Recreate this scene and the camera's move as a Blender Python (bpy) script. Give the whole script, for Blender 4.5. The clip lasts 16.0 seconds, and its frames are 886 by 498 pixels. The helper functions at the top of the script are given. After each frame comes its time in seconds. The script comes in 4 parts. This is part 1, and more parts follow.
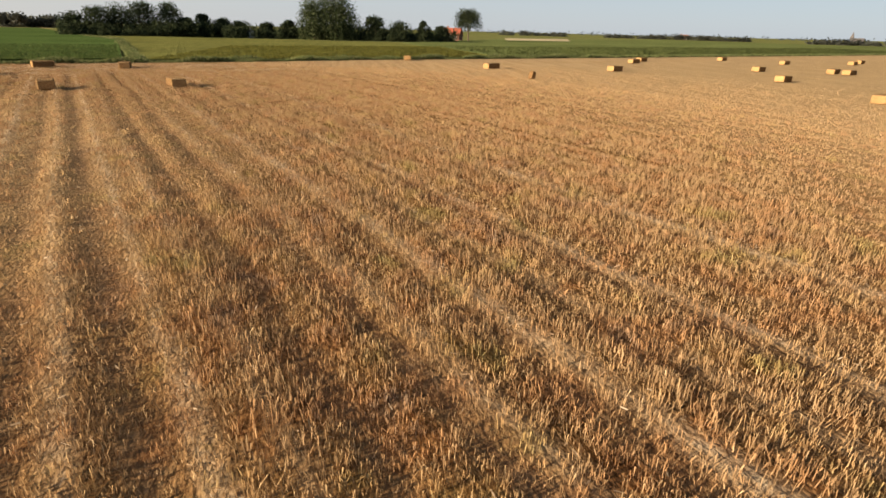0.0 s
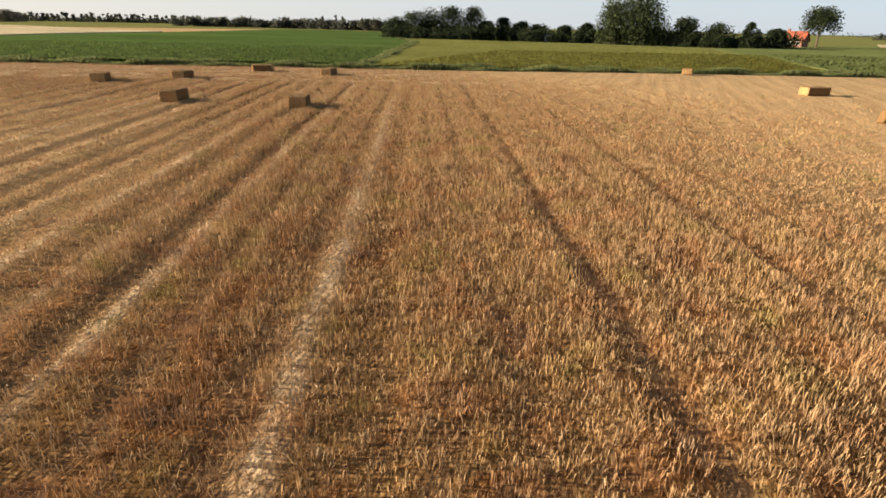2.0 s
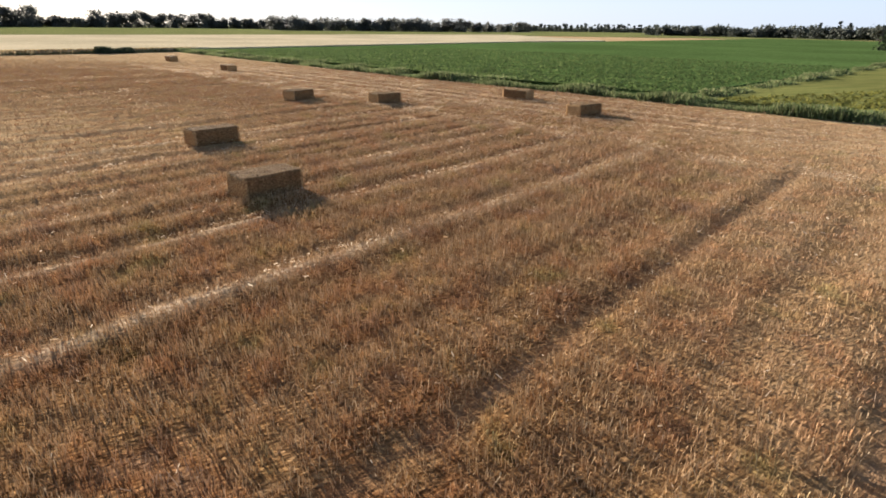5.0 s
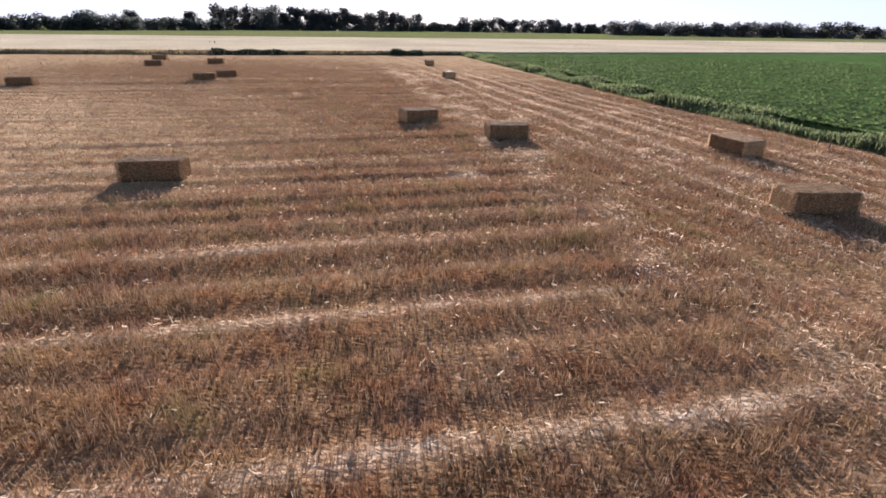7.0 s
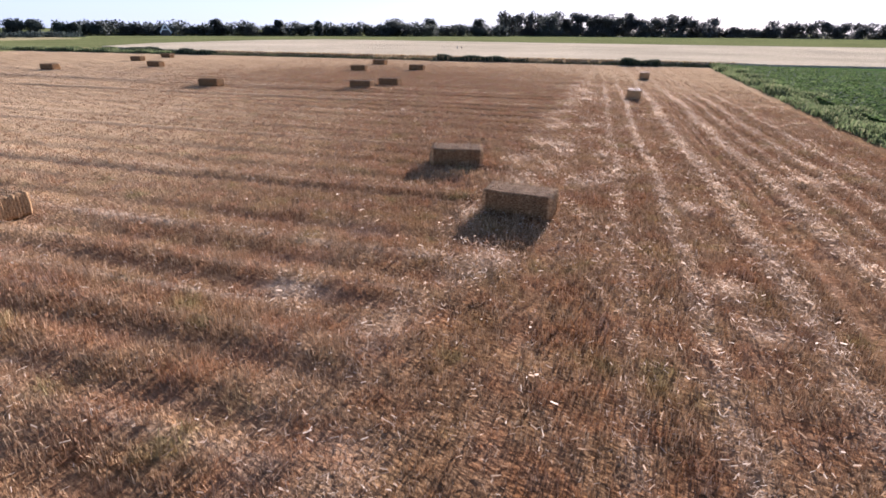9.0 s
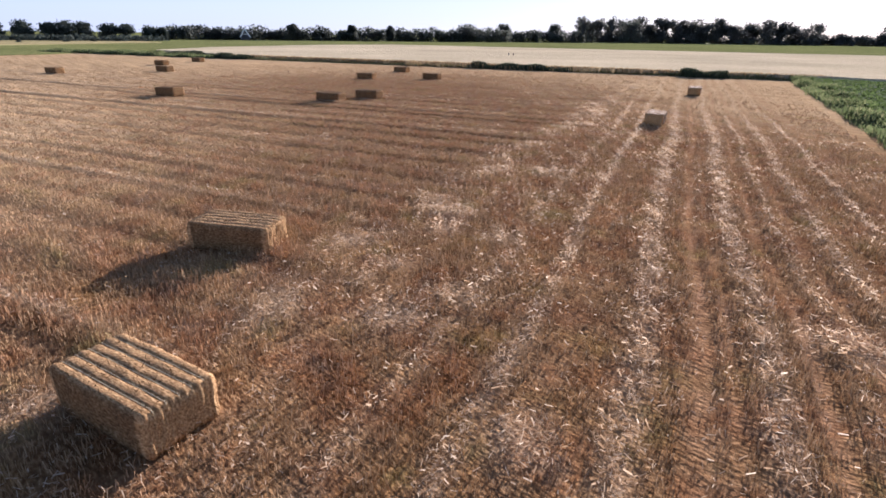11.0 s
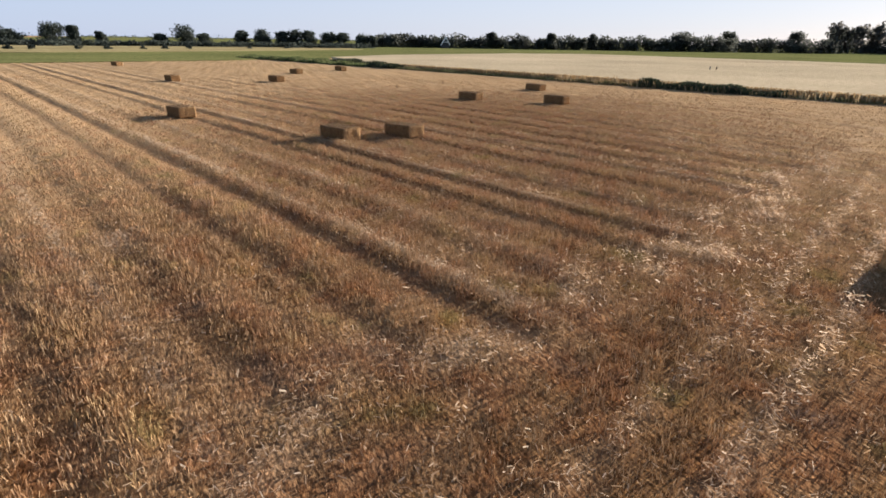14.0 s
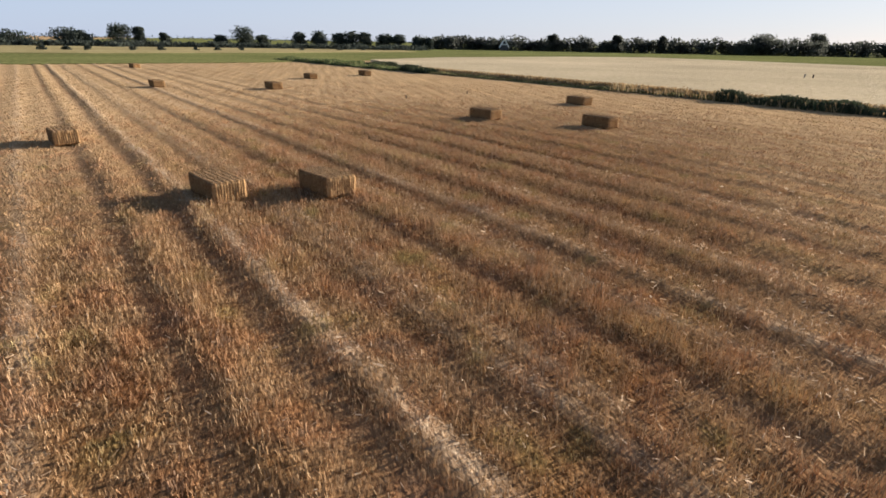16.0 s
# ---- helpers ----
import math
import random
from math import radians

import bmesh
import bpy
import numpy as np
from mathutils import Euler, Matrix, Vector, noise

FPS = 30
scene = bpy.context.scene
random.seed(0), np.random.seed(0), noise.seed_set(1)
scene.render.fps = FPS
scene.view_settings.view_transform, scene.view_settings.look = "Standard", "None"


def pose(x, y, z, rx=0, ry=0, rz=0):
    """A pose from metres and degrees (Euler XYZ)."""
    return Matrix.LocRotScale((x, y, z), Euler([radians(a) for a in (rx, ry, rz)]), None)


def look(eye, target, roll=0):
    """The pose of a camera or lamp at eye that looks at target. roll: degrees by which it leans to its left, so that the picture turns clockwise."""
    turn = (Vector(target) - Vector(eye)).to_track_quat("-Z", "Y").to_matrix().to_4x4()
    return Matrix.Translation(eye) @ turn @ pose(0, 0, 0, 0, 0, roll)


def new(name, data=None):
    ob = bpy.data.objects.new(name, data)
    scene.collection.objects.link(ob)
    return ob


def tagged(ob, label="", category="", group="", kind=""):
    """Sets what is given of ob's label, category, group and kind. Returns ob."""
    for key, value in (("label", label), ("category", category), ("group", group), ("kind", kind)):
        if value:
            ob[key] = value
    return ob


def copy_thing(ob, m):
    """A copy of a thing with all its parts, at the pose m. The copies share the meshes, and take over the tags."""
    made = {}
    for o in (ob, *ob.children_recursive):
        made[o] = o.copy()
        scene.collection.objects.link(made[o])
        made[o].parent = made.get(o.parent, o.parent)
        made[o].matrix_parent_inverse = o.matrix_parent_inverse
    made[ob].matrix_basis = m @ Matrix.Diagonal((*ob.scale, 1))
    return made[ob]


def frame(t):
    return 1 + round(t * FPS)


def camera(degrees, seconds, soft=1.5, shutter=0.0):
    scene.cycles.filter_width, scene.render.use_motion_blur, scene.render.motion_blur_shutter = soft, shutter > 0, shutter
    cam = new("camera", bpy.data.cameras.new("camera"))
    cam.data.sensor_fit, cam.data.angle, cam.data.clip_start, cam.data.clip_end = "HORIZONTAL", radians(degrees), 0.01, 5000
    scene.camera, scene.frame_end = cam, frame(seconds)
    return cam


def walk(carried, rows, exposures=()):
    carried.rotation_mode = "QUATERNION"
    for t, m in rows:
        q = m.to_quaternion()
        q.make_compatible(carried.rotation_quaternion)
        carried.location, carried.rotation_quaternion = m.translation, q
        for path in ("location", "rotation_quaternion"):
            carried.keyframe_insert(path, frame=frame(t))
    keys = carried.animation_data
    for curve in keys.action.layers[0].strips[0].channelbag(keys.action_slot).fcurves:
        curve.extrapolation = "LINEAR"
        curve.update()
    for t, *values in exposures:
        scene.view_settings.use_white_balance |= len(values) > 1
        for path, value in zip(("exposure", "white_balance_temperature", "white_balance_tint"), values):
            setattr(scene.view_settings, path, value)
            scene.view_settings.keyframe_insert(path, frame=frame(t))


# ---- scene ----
# seconds, x, y, z, heading, pitch, roll
PATH = [
    (0.0, -55.85, -2.69, 4.80, -99.93, -22.57, -1.30),
    (0.5, -51.32, -5.32, 4.85, -92.34, -22.68, -1.34),
    (1.0, -46.76, -7.52, 4.88, -84.27, -22.79, -1.28),
    (1.5, -41.83, -9.19, 4.90, -76.04, -22.89, -1.23),
    (2.0, -36.84, -10.33, 4.91, -68.21, -22.94, -1.15),
    (2.5, -31.88, -11.00, 4.93, -60.84, -22.98, -1.08),
    (3.0, -26.94, -11.06, 4.94, -53.20, -22.99, -1.00),
    (3.5, -22.16, -10.64, 4.95, -45.18, -22.99, -0.89),
    (4.0, -17.54, -9.61, 4.96, -37.17, -23.00, -0.76),
    (4.2, -15.73, -9.12, 4.97, -34.11, -22.97, -0.73),
    (6.3, 0.01, 0.08, 4.91, 0.33, -22.82, -0.65),
    (6.5, 1.20, 1.20, 4.93, 3.90, -22.81, -0.66),
    (7.0, 3.82, 4.21, 4.98, 12.66, -22.79, -0.67),
    (7.5, 5.97, 7.41, 5.03, 21.08, -22.82, -0.58),
    (8.0, 7.63, 10.74, 5.07, 29.55, -22.78, -0.56),
    (8.5, 8.64, 14.14, 5.07, 37.81, -22.70, -0.50),
    (9.0, 9.45, 17.30, 5.06, 41.21, -22.52, -0.47),
    (9.5, 9.68, 20.59, 5.07, 42.25, -22.40, -0.45),
    (9.7, 9.63, 21.83, 5.06, 42.34, -22.36, -0.46),
    (11.8, 6.93, 34.36, 4.97, 55.10, -21.86, -0.73),
    (12.0, 6.38, 35.58, 4.98, 56.14, -21.81, -0.70),
    (12.5, 4.81, 38.59, 5.02, 59.03, -21.75, -0.66),
    (13.0, 3.10, 41.48, 5.04, 62.72, -21.64, -0.63),
    (13.5, 1.19, 44.15, 5.07, 66.34, -21.57, -0.71),
    (14.0, -0.97, 46.61, 5.08, 70.61, -21.56, -0.85),
    (14.5, -3.35, 48.91, 5.06, 75.08, -21.58, -0.98),
    (15.0, -5.93, 50.98, 5.03, 76.80, -21.56, -1.04),
    (15.5, -8.67, 52.82, 5.01, 77.07, -21.49, -1.01),
    (16.0, -11.54, 54.47, 5.00, 77.09, -21.44, -0.99),
]
cam = camera(80.1, 16.0, soft=1.7)
walk(cam, [(t, pose(x, y, z, 90 + p, r, w)) for t, x, y, z, w, p, r in PATH],
     exposures=[(0.0, 0.84, 6950, 10), (0.5, 1.01, 6850, 10), (1.5, 1.07, 6750, 9), (4.2, 1.24, 5950, 8), (6.5, 1.27, 5150, 19), (9.7, 1.29, 4950, 25), (12.0, 1.04, 5300, 18), (15.0, 0.92, 5680, 14), (16.0, 0.89, 5700, 13)])

# ---- light: low evening sun, clear sky ----
SUN_YAW, SUN_UP = 18.0, 15.5
sun_dir = Vector((-math.sin(radians(SUN_YAW)) * math.cos(radians(SUN_UP)), math.cos(radians(SUN_YAW)) * math.cos(radians(SUN_UP)), math.sin(radians(SUN_UP))))
world = bpy.data.worlds.new("sky")
scene.world = world
world.use_nodes = True
wn = world.node_tree.nodes
sky = wn.new("ShaderNodeTexSky")
sky.sky_type = "NISHITA"
sky.sun_disc = False
sky.sun_elevation, sky.sun_rotation = radians(SUN_UP), radians(-SUN_YAW)
sky.dust_density, sky.air_density, sky.ozone_density = 0.3, 1.0, 1.5
milky = wn.new("ShaderNodeMix")
milky.data_type, milky.blend_type = "RGBA", "MIX"
up = wn.new("ShaderNodeSeparateXYZ")
world.node_tree.links.new(wn.new("ShaderNodeTexCoord").outputs["Generated"], up.inputs["Vector"])
thin = wn.new("ShaderNodeMapRange")
thin.interpolation_type = "SMOOTHSTEP"
thin.inputs["From Min"].default_value, thin.inputs["From Max"].default_value = 0.02, 0.55
thin.inputs["To Min"].default_value, thin.inputs["To Max"].default_value = 0.75, 0.08
world.node_tree.links.new(up.outputs["Z"], thin.inputs["Value"])
world.node_tree.links.new(thin.outputs["Result"], milky.inputs["Factor"])
veil = wn.new("ShaderNodeMix")
veil.data_type = "RGBA"
veil.inputs["A"].default_value, veil.inputs["B"].default_value = (5.0, 6.5, 8.7, 1), (8.3, 8.1, 8.1, 1)
toward, side = wn.new("ShaderNodeVectorMath"), wn.new("ShaderNodeMapRange")
toward.operation = "DOT_PRODUCT"
toward.inputs[1].default_value = sun_dir
side.inputs["From Min"].default_value, side.inputs["From Max"].default_value = -1.0, 0.9
world.node_tree.links.new(wn["Texture Coordinate"].outputs["Generated"], toward.inputs[0])
world.node_tree.links.new(toward.outputs["Value"], side.inputs["Value"])
world.node_tree.links.new(side.outputs["Result"], veil.inputs["Factor"])
world.node_tree.links.new(veil.outputs["Result"], milky.inputs["B"])
world.node_tree.links.new(sky.outputs["Color"], milky.inputs["A"])
world.node_tree.links.new(milky.outputs["Result"], wn["Background"].inputs["Color"])
wn["Background"].inputs["Strength"].default_value = 0.051
lamp = bpy.data.lights.new("sun", "SUN")
lamp.energy, lamp.angle, lamp.color = 6.5, radians(0.6), (1.0, 0.84, 0.66)
new("sun", lamp).matrix_world = look((0, 0, 60), Vector((0, 0, 60)) - sun_dir)

# ---- materials ----
def material(name, rough=0.9):
    m = bpy.data.materials.new(name)
    m.use_nodes = True
    n, l = m.node_tree.nodes, m.node_tree.links
    b = n["Principled BSDF"]
    b.inputs["Roughness"].default_value = rough
    b.inputs["Specular IOR Level"].default_value = 0.2
    return m, n, l, b


def noise_node(n, l, scale, detail=4.0, coord=None, stretch=None):
    t = n.new("ShaderNodeTexNoise")
    t.inputs["Scale"].default_value, t.inputs["Detail"].default_value = scale, detail
    if coord is not None:
        if stretch:
            mp = n.new("ShaderNodeMapping")
            mp.inputs["Rotation"].default_value = (0, 0, stretch[0])
            mp.inputs["Scale"].default_value = stretch[1]
            l.new(coord, mp.inputs["Vector"])
            coord = mp.outputs["Vector"]
        l.new(coord, t.inputs["Vector"])
    return t.outputs["Fac"]


def ramp(n, l, fac, stops):
    r = n.new("ShaderNodeValToRGB")
    while len(r.color_ramp.elements) < len(stops):
        r.color_ramp.elements.new(0.5)
    for e, (p, c) in zip(r.color_ramp.elements, stops):
        e.position, e.color = p, (*c, 1)
    l.new(fac, r.inputs["Fac"])
    return r.outputs["Color"]


def mix(n, l, fac, a, b, kind="MIX"):
    x = n.new("ShaderNodeMix")
    x.data_type, x.blend_type = "RGBA", kind
    for sock, val in ((x.inputs["Factor"], fac), (x.inputs["A"], a), (x.inputs["B"], b)):
        if isinstance(val, (int, float)):
            sock.default_value = val
        elif isinstance(val, tuple):
            sock.default_value = (*val, 1)
        else:
            l.new(val, sock)
    return x.outputs["Result"]


def bump(n, l, b, height, strength, dist):
    k = n.new("ShaderNodeBump")
    k.inputs["Strength"].default_value, k.inputs["Distance"].default_value = strength, dist
    l.new(height, k.inputs["Height"])
    l.new(k.outputs["Normal"], b.inputs["Normal"])


def plain(name, colour, rough=0.85, scale=6.0, spread=0.25):
    """A mottled paint, plaster, tile or bark."""
    m, n, l, b = material(name, rough)
    co = n.new("ShaderNodeTexCoord").outputs["Object"]
    lo, hi = (tuple(min(1, c * k) for c in colour) for k in (1 - spread, 1 + spread))
    c1 = ramp(n, l, noise_node(n, l, scale, 6, co), ((0.3, lo), (0.7, hi)))
    l.new(mix(n, l, 0.5, c1, ramp(n, l, noise_node(n, l, scale * 6, 3, co), ((0.35, lo), (0.65, hi)))), b.inputs["Base Color"])
    bump(n, l, b, noise_node(n, l, scale * 5, 4, co), 0.4, 0.02)
    return m


def blades(name, stops, through_light=0.25, patch=((0.42, (0.8, 0.78, 0.75)), (0.62, (1.1, 1.08, 1.0))), patch_scale=0.35, upright=0.0, rough=0.9, shine=0.03, tuft=0.0, even=False):
    """Straw, grass or leaves: each blade its own colour, in patches."""
    m, n, l, b = material(name, rough)
    b.inputs["Specular IOR Level"].default_value = shine
    geo = n.new("ShaderNodeNewGeometry")
    co = n.new("ShaderNodeTexCoord").outputs["Object"]
    c = ramp(n, l, geo.outputs["Random Per Island"], stops)
    c = mix(n, l, 1.0, c, ramp(n, l, noise_node(n, l, patch_scale, 3, co), patch), "MULTIPLY")
    if tuft:
        c = mix(n, l, 1.0, c, ramp(n, l, noise_node(n, l, tuft, 3, co), ((0.32, (0.74, 0.71, 0.69)), (0.5, (1.0, 1.0, 1.0)), (0.68, (1.15, 1.15, 1.14)))), "MULTIPLY")
    l.new(c, b.inputs["Base Color"])
    if upright:
        add, unit = n.new("ShaderNodeVectorMath"), n.new("ShaderNodeVectorMath")
        add.operation, unit.operation = "ADD", "NORMALIZE"
        add.inputs[1].default_value = (0, 0, upright)
        l.new(geo.outputs["Normal"], add.inputs[0])
        l.new(add.outputs["Vector"], unit.inputs[0])
        l.new(unit.outputs["Vector"], b.inputs["Normal"])
    if through_light:
        tr = n.new("ShaderNodeBsdfTranslucent")
        l.new(c, tr.inputs["Color"])
        if even:
            l.new(unit.outputs["Vector"], tr.inputs["Normal"])
        ms = n.new("ShaderNodeMixShader")
        ms.inputs["Fac"].default_value = through_light
        l.new(b.outputs["BSDF"], ms.inputs[1])
        l.new(tr.outputs["BSDF"], ms.inputs[2])
        l.new(ms.outputs["Shader"], n["Material Output"].inputs["Surface"])
    return m


PHI, HEAD = radians(24.0), radians(116.0)

MOTTLE = ((0.30, (0.84, 0.84, 0.98)), (0.40, (1.06, 0.90, 0.80)), (0.5, (1.0, 1.0, 1.0)), (0.60, (1.12, 1.08, 0.98)), (0.70, (0.86, 0.97, 0.74)))

# stubble ground: soil with straw litter; how much straw lies where comes from the mesh
m_ground, n, l, b = material("stubble_ground", 1.0)
b.inputs["Specular IOR Level"].default_value = 0.0
co = n.new("ShaderNodeTexCoord").outputs["Object"]
at = n.new("ShaderNodeAttribute")
at.attribute_name = "cover"
sep = n.new("ShaderNodeSeparateColor")
l.new(at.outputs["Color"], sep.inputs["Color"])
soil = ramp(n, l, noise_node(n, l, 3.0, 8, co), ((0.3, (0.20, 0.108, 0.054)), (0.55, (0.33, 0.19, 0.10)), (0.75, (0.45, 0.285, 0.165))))
# straw near the way, darkened for the shade between standing blades
shaded_straw_fine = ramp(n, l, noise_node(n, l, 9.0, 5, co, (-PHI, (1.0, 2.2, 1.0))), ((0.3, (0.085, 0.048, 0.022)), (0.5, (0.17, 0.10, 0.047)), (0.72, (0.36, 0.235, 0.12))))
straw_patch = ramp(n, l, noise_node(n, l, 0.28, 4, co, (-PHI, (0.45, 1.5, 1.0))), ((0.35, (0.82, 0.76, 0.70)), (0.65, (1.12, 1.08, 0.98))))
straw = mix(n, l, 1.0, mix(n, l, 1.0, shaded_straw_fine, straw_patch, "MULTIPLY"), ramp(n, l, noise_node(n, l, 0.75, 3, co), MOTTLE), "MULTIPLY")
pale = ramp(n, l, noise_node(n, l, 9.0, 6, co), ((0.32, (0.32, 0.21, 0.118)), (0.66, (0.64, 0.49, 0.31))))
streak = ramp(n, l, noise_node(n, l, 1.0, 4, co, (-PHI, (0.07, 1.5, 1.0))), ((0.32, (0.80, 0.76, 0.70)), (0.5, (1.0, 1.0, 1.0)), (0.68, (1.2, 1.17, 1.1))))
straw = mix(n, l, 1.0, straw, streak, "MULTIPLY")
# straw farther out, brightened to stand for sunlit stubble tips
lit_top_fine = ramp(n, l, noise_node(n, l, 5.0, 6, co, (-PHI, (0.5, 2.0, 1.0))), ((0.3, (0.36, 0.238, 0.115)), (0.7, (0.53, 0.375, 0.203))))
straw = mix(n, l, sep.outputs["Blue"], straw, mix(n, l, 1.0, lit_top_fine, streak, "MULTIPLY"))
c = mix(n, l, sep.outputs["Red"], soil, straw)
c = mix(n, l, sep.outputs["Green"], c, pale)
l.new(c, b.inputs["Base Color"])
bump(n, l, b, noise_node(n, l, 8.0, 7, co, (-PHI, (1.0, 1.6, 1.0))), 1.0, 0.07)

m_stubble = blades("stubble_straw", ((0.0, (0.30, 0.187, 0.094)), (0.5, (0.37, 0.241, 0.125)), (0.9, (0.44, 0.302, 0.163)), (1.0, (0.53, 0.392, 0.23))), 0.12, MOTTLE, 0.75, 0.35, 0.8, 0.06, 4.5)
m_litter = blades("straw_litter", ((0.0, (0.34, 0.225, 0.125)), (0.6, (0.54, 0.40, 0.26)), (1.0, (0.82, 0.69, 0.52))), 0.6, rough=0.75, shine=0.06, upright=0.25)
m_leaf_green = blades("crop_leaf", ((0.0, (0.08, 0.118, 0.035)), (0.6, (0.105, 0.148, 0.048)), (1.0, (0.135, 0.172, 0.062))), 0.5, upright=2.0)
m_leaf_pale = blades("light_crop_leaf", ((0.0, (0.115, 0.142, 0.045)), (0.6, (0.15, 0.178, 0.06)), (1.0, (0.19, 0.212, 0.08))), 0.5, upright=2.0)
m_leaf_yellow = blades("yellowing_leaf", ((0.0, (0.145, 0.15, 0.035)), (0.6, (0.195, 0.192, 0.045)), (1.0, (0.25, 0.23, 0.06))), 0.45, upright=2.0)
m_grass = blades("verge_grass", ((0.0, (0.10, 0.13, 0.05)), (0.55, (0.15, 0.18, 0.072)), (1.0, (0.25, 0.25, 0.12))), 0.45, upright=0.6)
m_ditch = blades("dry_ditch_grass", ((0.0, (0.15, 0.145, 0.06)), (0.55, (0.22, 0.20, 0.09)), (1.0, (0.33, 0.29, 0.15))), 0.45, upright=0.6)
m_reed = blades("dark_reed", ((0.0, (0.04, 0.054, 0.03)), (0.6, (0.064, 0.078, 0.044)), (1.0, (0.125, 0.12, 0.07))), 0.22, upright=0.5)
m_wheat_ear = blades("wheat_ears", ((0.0, (0.30, 0.20, 0.09)), (0.6, (0.52, 0.38, 0.20)), (1.0, (0.68, 0.54, 0.32))), 0.25)
m_tree = blades("tree_leaves", ((0.0, (0.034, 0.05, 0.028)), (0.6, (0.062, 0.084, 0.044)), (1.0, (0.10, 0.122, 0.062))), 0.35, upright=1.6, patch_scale=0.25, even=True)
m_willow = blades("willow_leaves", ((0.0, (0.05, 0.072, 0.032)), (0.6, (0.095, 0.122, 0.056)), (1.0, (0.15, 0.178, 0.09))), 0.35, upright=1.6, patch_scale=0.25, even=True)
# the next four leaf colours are paled and greyed with the haze of distance
m_far = blades("far_hazy_leaves", ((0.0, (0.115, 0.13, 0.11)), (1.0, (0.205, 0.215, 0.185))), 0.68, upright=1.8, patch_scale=0.05, even=True)
m_hazy_leaf = blades("hazy_leaves", ((0.0, (0.20, 0.20, 0.185)), (1.0, (0.31, 0.305, 0.275))), 0.7, upright=1.8, patch_scale=0.05, even=True)
m_distant = blades("distant_hazy_leaves", ((0.0, (0.10, 0.125, 0.13)), (1.0, (0.16, 0.185, 0.185))), 0.5, upright=1.8, patch_scale=0.02, even=True)
m_west = blades("haze_dulled_leaves", ((0.0, (0.075, 0.092, 0.078)), (0.6, (0.11, 0.13, 0.108)), (1.0, (0.145, 0.165, 0.135))), 0.5, upright=1.1, patch_scale=0.1, even=True)
m_bark = plain("bark", (0.10, 0.075, 0.05), 0.95, 5.0)


def field_top(name, lo, hi, scale, rot=0.0, squeeze=(1, 1, 1), depth=0.25):
    m, n, l, b = material(name, 1.0)
    b.inputs["Specular IOR Level"].default_value = 0.0
    co = n.new("ShaderNodeTexCoord").outputs["Object"]
    a = ramp(n, l, noise_node(n, l, scale, 6, co, (rot, squeeze)), ((0.3, lo), (0.7, hi)))
    k = ramp(n, l, noise_node(n, l, 0.03, 3, co), ((0.35, (0.85, 0.85, 0.85)), (0.65, (1.12, 1.12, 1.12))))
    l.new(mix(n, l, 1.0, a, k, "MULTIPLY"), b.inputs["Base Color"])
    bump(n, l, b, noise_node(n, l, scale * 1.5, 5, co, (rot, squeeze)), 1.0, depth)
    return m


m_green_top = field_top("green_crop_canopy", (0.058, 0.098, 0.024), (0.10, 0.145, 0.045), 1.6)
m_yellow_top = field_top("yellow_crop_canopy", (0.125, 0.132, 0.036), (0.20, 0.192, 0.06), 1.2, -radians(21), (0.15, 1.4, 1))
m_pale_green_top = field_top("light_green_crop_canopy", (0.115, 0.145, 0.045), (0.185, 0.205, 0.075), 1.4)
m_wheat_top = field_top("ripe_wheat_canopy", (0.43, 0.345, 0.205), (0.60, 0.50, 0.32), 1.5)
m_meadow = field_top("meadow_grass", (0.12, 0.135, 0.042), (0.235, 0.23, 0.085), 0.8)
m_dry = field_top("dry_grass", (0.28, 0.23, 0.10), (0.42, 0.35, 0.17), 0.6)

# straw of the bales: flakes across, stalks on end
m_bale, n, l, b = material("baled_straw", 1.0)
b.inputs["Specular IOR Level"].default_value = 0.05
co = n.new("ShaderNodeTexCoord").outputs["Object"]
a = ramp(n, l, noise_node(n, l, 16.0, 6, co, (0, (1.0, 3.0, 1.6))), ((0.28, (0.12, 0.072, 0.036)), (0.5, (0.31, 0.202, 0.11)), (0.75, (0.57, 0.42, 0.25))))
flake = ramp(n, l, noise_node(n, l, 9.0, 2, co, (0, (1.0, 0.04, 0.04))), ((0.35, (0.84, 0.82, 0.80)), (0.6, (1.05, 1.04, 1.0))))
oi = n.new("ShaderNodeObjectInfo")
tone = ramp(n, l, oi.outputs["Random"], ((0.0, (0.85, 0.82, 0.78)), (1.0, (1.08, 1.05, 1.0))))
# pale cut stems on the ends, duller folded stems elsewhere; tints include sun and shade
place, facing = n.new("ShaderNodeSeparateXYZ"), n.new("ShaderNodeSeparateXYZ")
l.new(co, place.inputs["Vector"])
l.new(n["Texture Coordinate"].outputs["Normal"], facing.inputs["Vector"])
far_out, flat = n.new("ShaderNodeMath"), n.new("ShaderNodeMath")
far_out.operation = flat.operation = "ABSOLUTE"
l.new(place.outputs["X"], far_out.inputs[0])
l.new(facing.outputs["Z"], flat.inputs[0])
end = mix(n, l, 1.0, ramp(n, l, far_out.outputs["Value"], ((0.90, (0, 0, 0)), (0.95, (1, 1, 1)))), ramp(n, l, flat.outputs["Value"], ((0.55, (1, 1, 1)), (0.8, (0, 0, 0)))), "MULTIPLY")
# sides tinted darker as if shaded, the top lighter to meet the stubble
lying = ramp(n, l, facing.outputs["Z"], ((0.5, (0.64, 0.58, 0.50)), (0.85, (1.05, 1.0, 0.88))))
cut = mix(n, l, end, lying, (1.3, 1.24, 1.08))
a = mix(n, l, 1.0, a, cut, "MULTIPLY")
